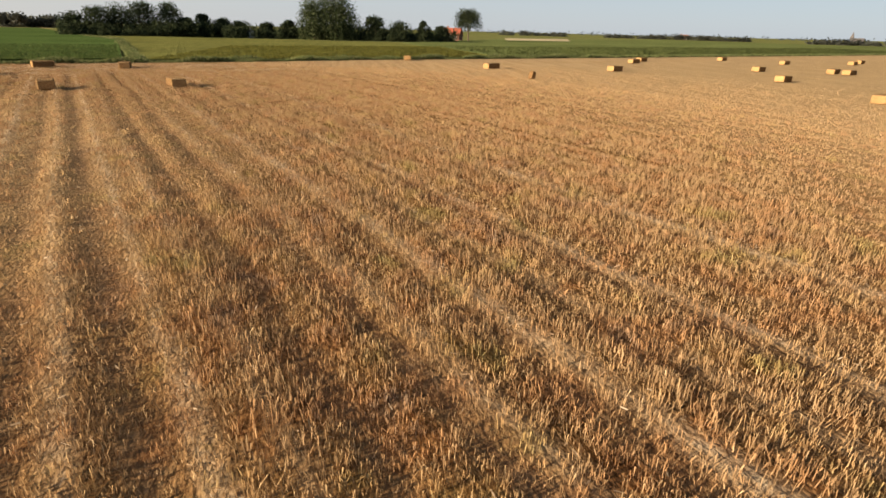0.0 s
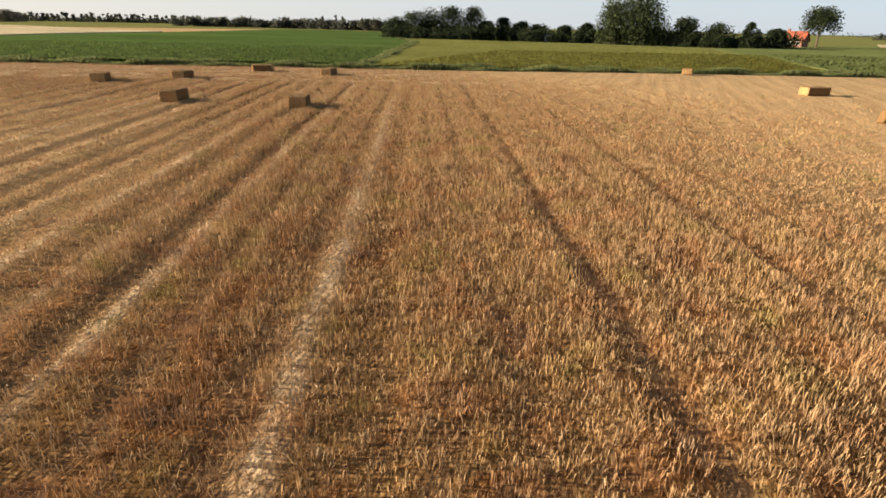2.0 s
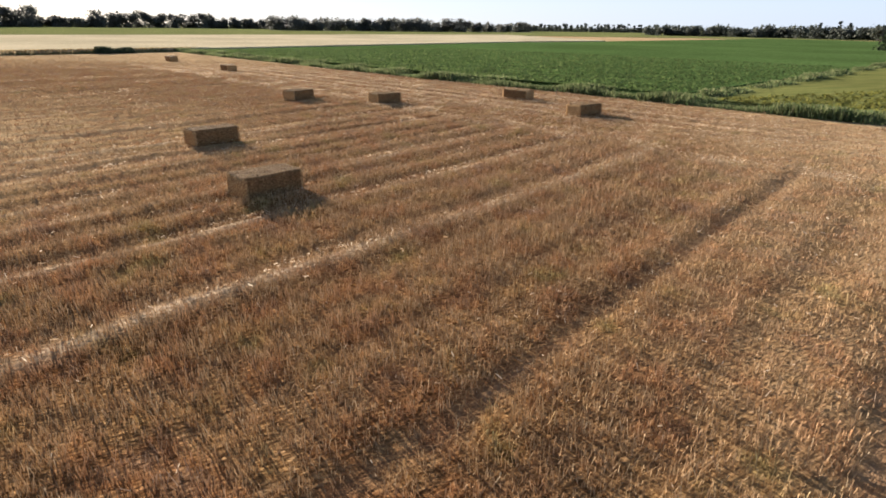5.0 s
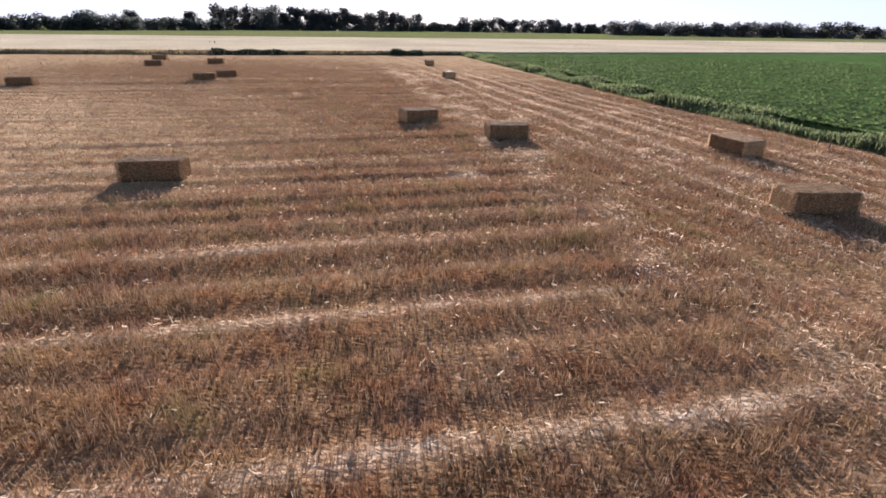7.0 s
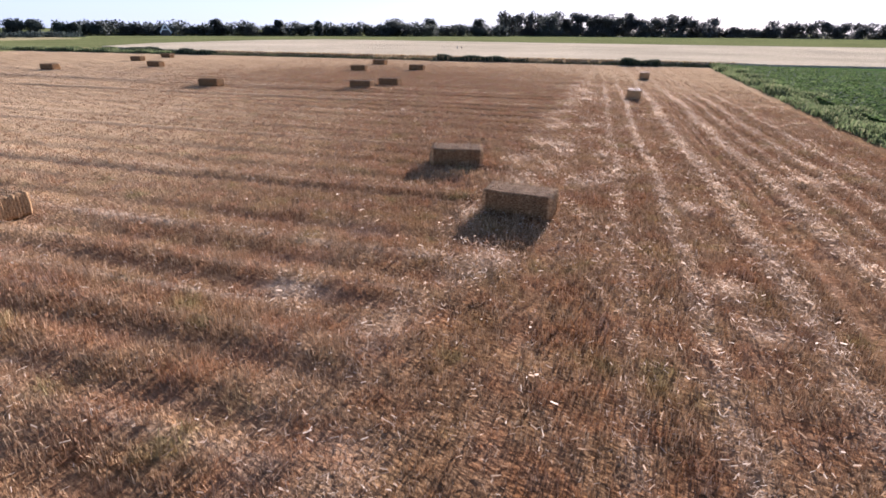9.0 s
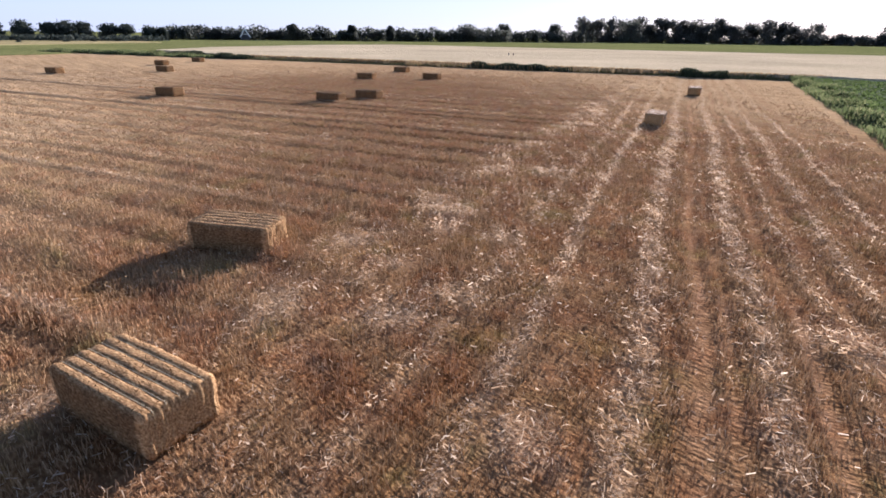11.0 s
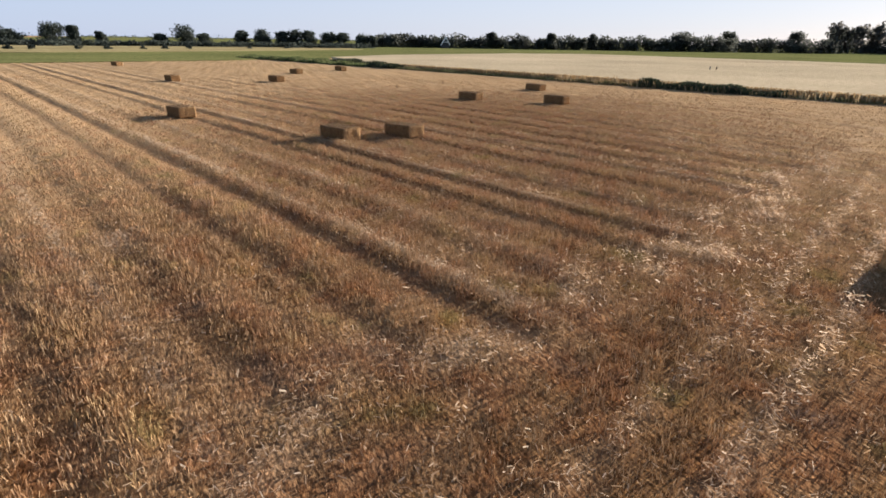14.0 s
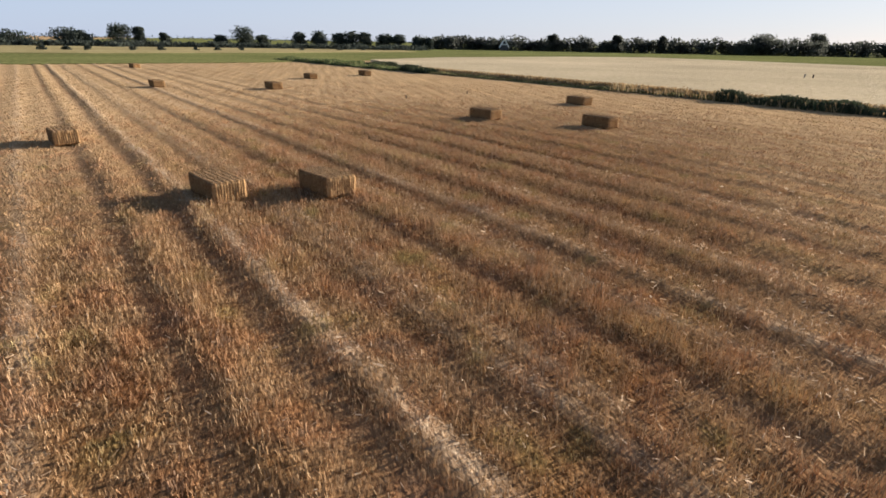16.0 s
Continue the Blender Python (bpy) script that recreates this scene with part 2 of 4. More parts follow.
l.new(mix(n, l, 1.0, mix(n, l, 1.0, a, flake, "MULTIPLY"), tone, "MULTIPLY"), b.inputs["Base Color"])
bump(n, l, b, noise_node(n, l, 30.0, 5, co, (0, (1.0, 2.5, 1.5))), 0.7, 0.022)
m_twine = plain("baling_twine", (0.42, 0.34, 0.2), 0.7, 30.0)


# ---- mesh helpers ----
rng = np.random.default_rng(7)


def finish(name, me, mat):
    me.materials.append(mat)
    return new(name, me)


def part(name, bm, mat, parent, label=""):
    me = bpy.data.meshes.new(name)
    bm.to_mesh(me)
    bm.free()
    me.materials.append(mat)
    ob = new(name, me)
    ob.parent = parent
    return tagged(ob, label)


def raw_mesh(name, verts, faces):
    """A mesh from arrays; faces is n x 3 or n x 4."""
    verts, faces = np.asarray(verts, np.float32), np.asarray(faces, np.int32)
    me = bpy.data.meshes.new(name)
    me.vertices.add(len(verts))
    me.vertices.foreach_set("co", verts.ravel())
    me.loops.add(faces.size)
    me.loops.foreach_set("vertex_index", faces.ravel())
    me.polygons.add(len(faces))
    k = faces.shape[1]
    me.polygons.foreach_set("loop_start", np.arange(0, faces.size, k, dtype=np.int32))
    me.update(calc_edges=True)
    return me


def blade_mesh(name, base, height, width, lean, per):
    """Upright tapering blades, `per` round each base point, leaning at random."""
    n = len(base) * per
    p = np.repeat(base, per, 0) + np.c_[rng.normal(0, 1, (n, 2)) * np.repeat(width, per)[:, None] * 2.6, np.zeros(n)]
    h = np.repeat(height, per) * rng.uniform(0.65, 1.15, n)
    w = np.repeat(width, per) * rng.uniform(0.7, 1.3, n) * 0.5
    a, d = rng.uniform(0, 2 * np.pi, n), rng.uniform(0, 2 * np.pi, n)
    tilt = np.abs(rng.normal(0, lean, n)) * h
    side = np.c_[np.cos(a), np.sin(a), np.zeros(n)] * w[:, None]
    top = p + np.c_[np.cos(d) * tilt, np.sin(d) * tilt, h]
    # half of them narrow upwards, half spread upwards from the root
    flip = rng.random(n)[:, None] < 0.5
    v = np.where(flip[:, None], np.stack([p, top + side, top - side], 1), np.stack([p - side * 1.3, p + side * 1.3, top], 1)).reshape(-1, 3)
    return raw_mesh(name, v, np.arange(3 * n).reshape(-1, 3))


def card_mesh(name, centre, size, up=0.0):
    """Leaves and clumps of leaves: small folded quads at any angle."""
    n = len(centre)
    a = rng.normal(0, 1, (n, 3))
    nrm = rng.normal(0, 1, (n, 3)) + np.array([0, 0, up])
    a /= np.linalg.norm(a, axis=1)[:, None]
    s = np.cross(nrm, a)
    s /= np.linalg.norm(s, axis=1)[:, None] + 1e-9
    a = np.cross(s, nrm)
    a /= np.linalg.norm(a, axis=1)[:, None] + 1e-9
    z = (size * rng.uniform(0.6, 1.3, n))[:, None] * 0.5
    v = np.stack([centre - a * z, centre + s * z * 0.7, centre + a * z, centre - s * z * 0.7], 1).reshape(-1, 3)
    return raw_mesh(name, v, np.arange(4 * n).reshape(-1, 4))


# ---- the lie of the field ----
def uv_of(x, y):
    """Along and across the drilled rows."""
    return x * math.cos(PHI) + y * math.sin(PHI), -x * math.sin(PHI) + y * math.cos(PHI)


def w_of(x, y):
    """Across the headland's rows, towards the green crop."""
    return x * math.sin(HEAD) - y * math.cos(HEAD)


def edge_x(y):
    """The field's eastern edge."""
    return 38 - 0.4193 * (y + 12) - 2.3 * np.clip((y + 10) / 22, 0, 1) - 1.0 * np.clip((y - 30) / 15, 0, 1)


# wheel tracks (bare) and chaff lines (pale) across the rows, then across the headland: place, width, strength
TRACKS = ((-31, 0.3, 0.4), (-28.5, 0.3, 0.4), (-26, 0.25, 0.4), (-22.2, 0.34, 0.5), (-19.6, 0.2, 0.3), (-17.6, 0.3, 0.4), (-14.2, 0.32, 0.5), (-11.6, 0.22, 0.35), (-9.2, 0.26, 0.45), (-6.8, 0.22, 0.35),
          (-4.6, 0.25, 0.85), (-2.5, 0.22, 0.95), (0.5, 0.14, 0.3), (1.8, 0.22, 0.85), (3.0, 0.2, 0.35), (4.0, 0.2, 0.4), (5.3, 0.2, 0.35), (8.1, 0.24, 0.6), (9.8, 0.26, 0.75), (11.6, 0.28, 0.65),
          (13.5, 0.2, 0.4), (15.1, 0.3, 0.6), (16.75, 0.28, 1.0), (18.1, 0.26, 0.75), (20.5, 0.36, 0.95), (21.9, 0.34, 0.7), (24.3, 0.36, 0.7), (26.0, 0.24, 0.5), (27.5, 0.22, 0.9), (29.8, 0.2, 0.35),
          (31.7, 0.24, 0.6), (33.4, 0.2, 0.35), (35.2, 0.24, 0.6), (37.8, 0.24, 0.8), (40.4, 0.24, 0.5), (43.2, 0.26, 0.5))
TRACKS += ((45.6, 0.24, 0.4), (48.0, 0.28, 0.85), (50.0, 0.3, 1.0), (52.2, 0.22, 0.4), (55.5, 0.28, 0.9), (57.2, 0.3, 1.0), (59.2, 0.2, 0.35), (61.9, 0.3, 0.75), (64.4, 0.3, 0.8), (66.4, 0.22, 0.4),
           (68.6, 0.28, 0.6), (70.8, 0.3, 0.7), (73.5, 0.28, 0.6), (76, 0.22, 0.5), (78.3, 0.28, 0.6), (81, 0.22, 0.5), (83.4, 0.3, 0.6), (86, 0.26, 0.5), (89, 0.3, 0.6), (92, 0.3, 0.5))
CHAFF = ((7.45, 0.26, 1.0), (11.1, 0.2, 0.9), (12.9, 0.18, 0.5), (14.5, 0.24, 0.9), (16.2, 0.2, 0.5), (18.9, 0.12, 0.5), (19.85, 0.16, 0.8), (21.3, 0.16, 0.6), (23.1, 0.24, 0.9), (28.4, 0.2, 0.7), (35.7, 0.18, 0.6), (38.8, 0.2, 0.7), (41.8, 0.2, 0.6),
         (44.6, 0.22, 0.6), (51.0, 0.3, 0.9), (53.4, 0.24, 0.7), (57.9, 0.24, 1.0), (59.8, 0.2, 0.6), (60.4, 0.2, 0.6), (63.6, 0.25, 0.5), (65.0, 0.25, 0.8), (67.6, 0.24, 0.7), (72.8, 0.3, 0.6), (82.4, 0.3, 0.5))
HEAD_TRACKS = ((15.4, 0.26, 0.5), (19.4, 0.3, 0.35), (21.6, 0.2, 1.0), (22.05, 0.1, 0.8), (23.3, 0.16, 0.95), (24.25, 0.2, 0.8), (25.4, 0.2, 0.6), (27.3, 0.35, 0.6))
HEAD_CHAFF = ((17.3, 0.25, 0.55), (18.65, 0.22, 0.95), (20.6, 0.34, 1.0), (22.6, 0.3, 1.0), (23.8, 0.14, 0.6), (24.9, 0.22, 0.8), (26.35, 0.14, 1.0))

# heaps of loose straw where the combine turned: place, reach
HEAPS = ((-2.0, 38.7, 0.5), (-0.5, 39.3, 0.5), (-5.8, 44.8, 0.6), (-4.3, 46.1, 0.7), (-0.6, 35.1, 0.4), (1.3, 36.2, 0.6), (1.2, 34.7, 0.7), (-1.0, 36.1, 0.5), (-0.1, 51.5, 0.4), (-2.4, 47.0, 0.5), (2.7, 26.7, 0.7), (7.4, 28.8, 0.5), (5.0, 34.0, 0.5), (7.2, 40.3, 0.7), (-3.0, 39.8, 0.8), (8.5, 27.5, 0.5), (0.6, 22.7, 0.6), (-10.7, 57.6, 0.6), (-10.4, 55.4, 0.5), (-12.8, 62.0, 0.6), (-16.4, 42.8, 0.5))


def lines(d, table, wobble):
    out = np.zeros_like(d)
    for c, wd, k in table:
        out = np.maximum(out, k * np.exp(-((d - c - wobble) / (wd * 0.9)) ** 2))
    return out


def ripple(x, y, s, k):
    return np.sin(x * s + 1.7 * k) * np.cos(y * s * 1.3 + 2.9 * k) + 0.5 * np.sin((x + y) * s * 2.3 + k)


def lie(x, y):
    """Height of the soil, bare track and chaff at a place."""
    u, v = uv_of(x, y)
    w = w_of(x, y)
    wob = 0.05 * np.sin(u * 0.21 + v * 0.4) + 0.03 * np.sin(u * 0.9 + 2 * v) + 0.03 * np.sin(u * 2.3 + v)
    hw = 0.10 * np.sin(v * 0.25) + 0.06 * np.sin(v * 0.6)
    head = 0.5 + 0.5 * np.tanh(u - 12.6 - 0.5 * np.sin(v * 0.9))
    tr = lines(v, TRACKS, wob) * (1 - head) + lines(w, HEAD_TRACKS, hw) * head
    ch = lines(v, CHAFF, wob) * (1 - head) + lines(w, HEAD_CHAFF, hw) * head
    seam = np.exp(-((u - 12.6 - 0.5 * np.sin(v * 0.9)) / 0.6) ** 2) * (0.6 + 0.4 * np.sin(v * 1.7))
    ch = np.maximum(ch, seam * 0.8)
    for px, py, r in HEAPS:
        ch = np.maximum(ch, 1.2 * np.exp(-((x - px) ** 2 + (y - py) ** 2) / r ** 2))
    # a rounded bank of standing stubble along the sunny side of each track
    crest = lines(v - 0.62, [(c, wd + 0.22, k) for c, wd, k in TRACKS], wob) * (1 - head) * (0.6 + 0.4 * np.sin(u * 0.35 + v * 1.9) ** 2)
    crest *= 1 - np.clip(1.5 * tr, 0, 1)
    blot = np.clip(0.5 + 0.45 * ripple(x, y, 0.37, 1) + 0.25 * ripple(x, y, 1.1, 2), 0, 1)
    tr = tr * (0.6 + 0.4 * blot + 0.3 * head)
    ch = ch * (0.4 + 0.3 * head + (0.6 - 0.3 * head) * np.clip(0.5 + 0.5 * ripple(x, y, 0.9, 3) + 0.4 * ripple(x, y, 2.7, 7), 0, 1))
    # chaff blown over the headland and the row ends in loose patches
    ch = np.maximum(ch, np.clip((u + 5) / 14, 0, 1) * (0.22 - 0.04 * np.clip(w - 18, 0, 1)) * np.clip(0.35 + 0.5 * ripple(x, y, 0.55, 9) + 0.4 * ripple(x, y, 1.9, 11), 0, 1) * (1 - tr))
    band = np.sin(v * 2.73 + 0.5 * np.sin(u * 0.11)) + 0.7 * np.sin(v * 4.6 + 1.0 + 0.6 * np.sin(u * 0.17)) + 0.5 * np.sin(v * 1.31 + 2.0)
    band = 0.55 * (band * (1 - head) + 0.5 * head * (np.sin(w * 3.1 + hw * 3) + 0.7 * np.sin(w * 5.3 + 1)))
    z = -0.055 * tr + 0.02 * ripple(x, y, 0.8, 4) + 0.022 * band + 0.05 * crest + 0.05 * ch * (1 - head)
    return z, tr, ch, head, np.clip(blot + 0.3 * band + 0.25 * crest, -0.5, 1.5)


# the flight's way over the ground, round which the stubble is built blade by blade
WAY = np.array([(-53, -5), (-46, -7), (-36, -9), (-25, -7), (-12, 0), (0, 12), (3, 22), (2, 30), (-3, 40), (-12, 50), (-23, 57), (-36, 60)], float)


HEADLAND_WAY = np.array([(10, 25), (7.5, 34), (3.5, 43), (-4, 53)], float)


def way_distance(p):
    best = np.full(len(p), 1e9)
    for a, b_ in (*zip(WAY[:-1], WAY[1:]), *zip(HEADLAND_WAY[:-1], HEADLAND_WAY[1:])):
        d = b_ - a
        t = np.clip(((p - a) @ d) / (d @ d), 0, 1)
        best = np.minimum(best, np.hypot(*(p - a - t[:, None] * d).T))
    return best


# ---- ground: one sheet to the horizon ----
def steps(fine, reach=2600.0):
    lo, hi = [fine[0]], [fine[-1]]
    s = 1.0
    while hi[-1] < reach:
        s *= 1.25
        hi.append(hi[-1] + s)
    s = 1.0
    while lo[-1] > -reach:
        s *= 1.25
        lo.append(lo[-1] - s)
    return np.array(lo[:0:-1] + list(fine) + hi[1:])


gu = steps(np.concatenate([np.arange(-95, 11, 0.85), np.arange(11, 34, 0.25)]))
gv = steps(np.concatenate([np.arange(-32, -13, 0.25), np.arange(-13, 68, 0.19), np.arange(68, 98, 0.25)]))
GU, GV = np.meshgrid(gu, gv, indexing="ij")
GX, GY = GU * math.cos(PHI) - GV * math.sin(PHI), GU * math.sin(PHI) + GV * math.cos(PHI)
GZ, TR, CH, HD = lie(GX.ravel(), GY.ravel())[:4]
near = (np.abs(GU.ravel()) < 300) & (np.abs(GV.ravel()) < 300)
GZ = np.where(near, GZ, 0)
idx = np.arange(GU.size).reshape(GU.shape)
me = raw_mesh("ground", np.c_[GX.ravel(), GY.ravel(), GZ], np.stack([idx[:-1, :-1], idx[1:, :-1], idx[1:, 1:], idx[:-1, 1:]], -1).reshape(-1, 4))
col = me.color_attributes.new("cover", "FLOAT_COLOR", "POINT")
# blue: distance from the way, blends shade-dark straw into sunlit-pale straw
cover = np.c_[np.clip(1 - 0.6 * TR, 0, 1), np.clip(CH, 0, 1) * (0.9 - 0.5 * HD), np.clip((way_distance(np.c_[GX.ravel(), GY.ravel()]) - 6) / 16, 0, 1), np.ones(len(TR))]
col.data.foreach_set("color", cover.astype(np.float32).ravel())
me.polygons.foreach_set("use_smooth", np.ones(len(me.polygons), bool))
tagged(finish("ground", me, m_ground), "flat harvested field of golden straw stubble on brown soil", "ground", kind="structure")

# ---- stubble: thick round the flight's way, thinner far out ----
def sow(per_m2, near_d, far_d, u0=-130):
    """Points on drilled rows whose distance from the way lies between the two."""
    u1, v0, v1 = 34, -90, 125
    n = int((u1 - u0) * (v1 - v0) * per_m2)
    u, v = rng.uniform(u0, u1, n), rng.uniform(v0, v1, n)
    row = 0.13 if per_m2 > 30 else 0.3
    head = u > 12.6
    v = np.where(head, v, np.round(v / row) * row + rng.normal(0, row * 0.2, n))
    u = np.where(head, np.round(u / row) * row + rng.normal(0, row * 0.4, n), u)
    x, y = u * math.cos(PHI) - v * math.sin(PHI), u * math.sin(PHI) + v * math.cos(PHI)
    d = way_distance(np.c_[x, y])
    d = np.maximum(0, d + rng.normal(0, 1, n) * (0.5 + 0.13 * d))
    ok = (d >= near_d) & (d < far_d) & (x < edge_x(y) - 0.8)
    return x[ok], y[ok]


def stubble(name, per_m2, near_d, far_d, height, width, per, lean, label):
    x, y = sow(per_m2, near_d, far_d)
    z, tr, ch, hd, bl = lie(x, y)
    keep = rng.random(len(x)) > np.clip(0.62 * tr ** 1.4 + 0.75 * ch * hd + 0.75 * ch ** 1.5 * (1 - hd), 0, 0.88)
    x, y, z, bl, ch, tr, hd = (q[keep] for q in (x, y, z, bl, ch, tr, hd))
    tuft = np.clip(0.5 + 0.4 * ripple(x, y, 5.1, 13) + 0.3 * ripple(x, y, 9.7, 17), 0, 1)
    h = height * (0.65 + 0.4 * bl) * (0.72 + 0.45 * tuft) * (1 - 0.25 * ch) * (1 - 0.55 * tr) * np.where(hd > 0.5, 0.85, 1.0)
    me = blade_mesh(name, np.c_[x, y, z - 0.02], h, np.full(len(x), width), lean, per)
    tagged(finish(name, me, m_stubble), label, "stubble", kind="stuff")


stubble("stubble", 122, 0, 8.8, 0.245, 0.0132, 3, 0.27, "short upright golden straw stubble in drilled rows")
stubble("stubble", 40, 8.8, 24, 0.15, 0.024, 3, 0.45, "short upright golden straw stubble in drilled rows")
stubble("stubble", 10, 24, 44, 0.10, 0.046, 2, 0.45, "short upright golden straw stubble, thinner far out")

# loose straw lying about, tossed over the stubble
x, y = (np.concatenate(k) for k in zip(sow(150, 0, 16), sow(200, 0, 14, -6), sow(460, 0, 14, 11.5)))
z, tr, ch, hd, bl = lie(x, y)
clot = np.clip(0.5 + 0.45 * ripple(x, y, 3.3, 21) + 0.3 * ripple(x, y, 7.1, 23), 0.1, 1)
keep = rng.random(len(x)) < 0.013 + (1.35 * ch ** 1.15 + 0.03 * tr) * clot
x, y, z, ch = x[keep], y[keep], z[keep], ch[keep]
n_s = len(x)
ang, pitch, ln = rng.uniform(0, 2 * np.pi, n_s), rng.normal(0.15, 0.45, n_s), rng.uniform(0.02, 0.065, n_s)
run = np.c_[np.cos(ang) * np.cos(pitch), np.sin(ang) * np.cos(pitch), np.sin(pitch)]
wide = np.c_[-np.sin(ang), np.cos(ang), rng.normal(0, 0.9, n_s)] * rng.uniform(0.003, 0.006, n_s)[:, None]
ctr = np.c_[x, y, z + rng.uniform(0.06, 0.17, n_s)]
a, c = ctr - run * ln[:, None], ctr + run * ln[:, None]
me = raw_mesh("loose_straw", np.stack([a - wide, c - wide, c + wide, a + wide], 1).reshape(-1, 3), np.arange(4 * n_s).reshape(-1, 4))
tagged(finish("loose_straw", me, m_litter), "loose pale straw scattered over the stubble", "straw", kind="stuff")


# ---- fields round about ----
def slab(name, pts, height, mat, label, category):
    bm = bmesh.new()
    lo = [bm.verts.new((x, y, -0.1)) for x, y in pts]
    hi = [bm.verts.new((x, y, height)) for x, y in pts]
    bm.faces.new(hi)
    for i in range(len(pts)):
        j = (i + 1) % len(pts)
        bm.faces.new((lo[i], lo[j], hi[j], hi[i]))
    bmesh.ops.recalc_face_normals(bm, faces=bm.faces)
    me = bpy.data.meshes.new(name)
    bm.to_mesh(me)
    bm.free()
    return tagged(finish(name, me, mat), label, category, kind="structure")


def E(y, out=0.0):
    return (edge_x(y) + out, y)


slab("green_field", [E(25.5, 2.4), E(60, 2.4), E(112, 2.4), (80, 160), (130, 177), (304, 247), (330, 180), (168, 92), (112, 58)], 0.45, m_green_top, "dense green leafy crop field beside the stubble", "field")
slab("yellow_field", [E(25.4, 2.4), (112, 57.9), (168, 91.9), (160, 50), (146, 0), (140, -21.9), E(-31.9, 2.4)], 0.35, m_yellow_top, "yellowing low crop field with sown rows", "field")
slab("southern_field", [E(-32, 2.4), (140, -22), (200, -54), (273, -93), (480, -330), (300, -420), E(-340, 2.4), E(-150, 2.4)], 0.4, m_pale_green_top, "light green crop field stretching towards the farm", "field")
slab("wheat_field", [(-13, 114), (-64, 93), (-112, 72), (-150, 68), (-176, 91), (-207, 147), (-212, 186), (-165, 203), (-125, 217), (-75, 237), (105, 312), (170, 330), (134, 179), (80, 160.4), (-9, 113.2)], 0.7, m_wheat_top, "pale ripe wheat field standing uncut", "field")
slab("meadow", [(-190, -120), (-124, 2), (-142, 42), (-160, 64), (-177.5, 90), (-208.3, 146.5), (-213.5, 187), (-165.4, 204.3), (-125.5, 218.3), (-75.5, 238.3), (104.5, 313.4), (176, 336), (310, 252), (420, 200), (3900, 1900), (2800, 4200), (-4200, 4200), (-4200, -900)], 0.12, m_meadow, "light green meadow beyond the wheat", "field")
slab("far_pasture", [E(-150, 4), (139, -24), (145, 0), (159, 50), (167, 91), (329, 179), (420, 199), (3900, 1899), (4200, 420), (4200, -4200), (500, -4200), E(-345, 4)], 0.15, m_meadow, "pasture stretching to the horizon behind the farm", "field")
slab("cut_field", [(240, -90), (315, -110), (356, -172), (250, -130)], 0.5, m_wheat_top, "pale cut field far off behind the crops", "field")
slab("dry_strip", [(-176, -70), (-196, -10), (-232, 40), (-290, 105), (-420, 105), (-372, 0), (-300, -90)], 0.22, m_dry, "straw-coloured strip of dry grass", "field")


# verge of tall grass along the eastern edge, and leaves of the crops near it
def strip_points(n, y0, y1, o0, o1, bias=1.0):
    y = rng.uniform(y0, y1, n)
    return edge_x(y) + o0 + (o1 - o0) * rng.random(n) ** bias, y


x, y = strip_points(26000, -60, 114, 0.3, 3.2)
me = blade_mesh("verge_grass", np.c_[x, y, np.zeros(len(x))], 0.45 + 0.3 * np.clip(ripple(x, y, 0.5, 5), -0.8, 1), np.full(len(x), 0.07), 0.35, 3)
tagged(finish("verge_grass", me, m_grass), "tall unmown grass verge along the field's edge", "grass", kind="stuff")
x, y = strip_points(9000, -330, -60, 0.3, 3.0)
me = blade_mesh("verge_grass", np.c_[x, y, np.zeros(len(x))], np.full(len(x), 0.5), np.full(len(x), 0.16), 0.35, 3)
tagged(finish("verge_grass", me, m_grass), "tall unmown grass verge along the field's edge", "grass", kind="stuff")
x, y = strip_points(46000, 26, 112, 2.4, 62, 2.2)
ok = y > 26 + (x - 23) * 0.37
me = card_mesh("crop_leaves", np.c_[x, y, 0.43 + rng.uniform(0, 0.10, len(x))][ok], np.full(ok.sum(), 0.3), 2.2)
tagged(finish("crop_leaves", me, m_leaf_green), "broad green leaves of the crop's canopy", "crop", kind="stuff")
x, y = strip_points(30000, -31, 24, 2.4, 60, 1.3)
k = np.round((-(x - 24) * math.sin(radians(21)) + (y - 24) * math.cos(radians(21))) / 1.5)
y = 24 + (k * 1.5 + rng.normal(0, 0.4, len(x)) + (x - 24) * math.sin(radians(21))) / math.cos(radians(21))
ok = (y < 23) & (y > -30) & (x > edge_x(y) + 2.2)
me = card_mesh("crop_leaves", np.c_[x, y, 0.34 + rng.uniform(0, 0.12, len(x))][ok], np.full(ok.sum(), 0.3), 2.0)
tagged(finish("crop_leaves", me, m_leaf_yellow), "yellow-green crop leaves in straight rows", "crop", kind="stuff")
x, y = strip_points(20000, -250, -31, 2.4, 60, 1.3)
me = card_mesh("crop_leaves", np.c_[x, y, 0.4 + rng.uniform(0, 0.2, len(x))], np.full(len(x), 0.45), 2.2)
tagged(finish("crop_leaves", me, m_leaf_pale), "light green leaves of the crop's canopy", "crop", kind="stuff")


# grassy ditch between stubble and wheat
def along(a, b_, n, spread):
    t = rng.random(n)
    p = np.array(a) + t[:, None] * (np.array(b_) - np.array(a))
    d = (np.array(b_) - np.array(a)) / np.hypot(*(np.array(b_) - np.array(a)))
    off = rng.uniform(-1, 1, n) * spread
    return p[:, 0] - d[1] * off, p[:, 1] + d[0] * off


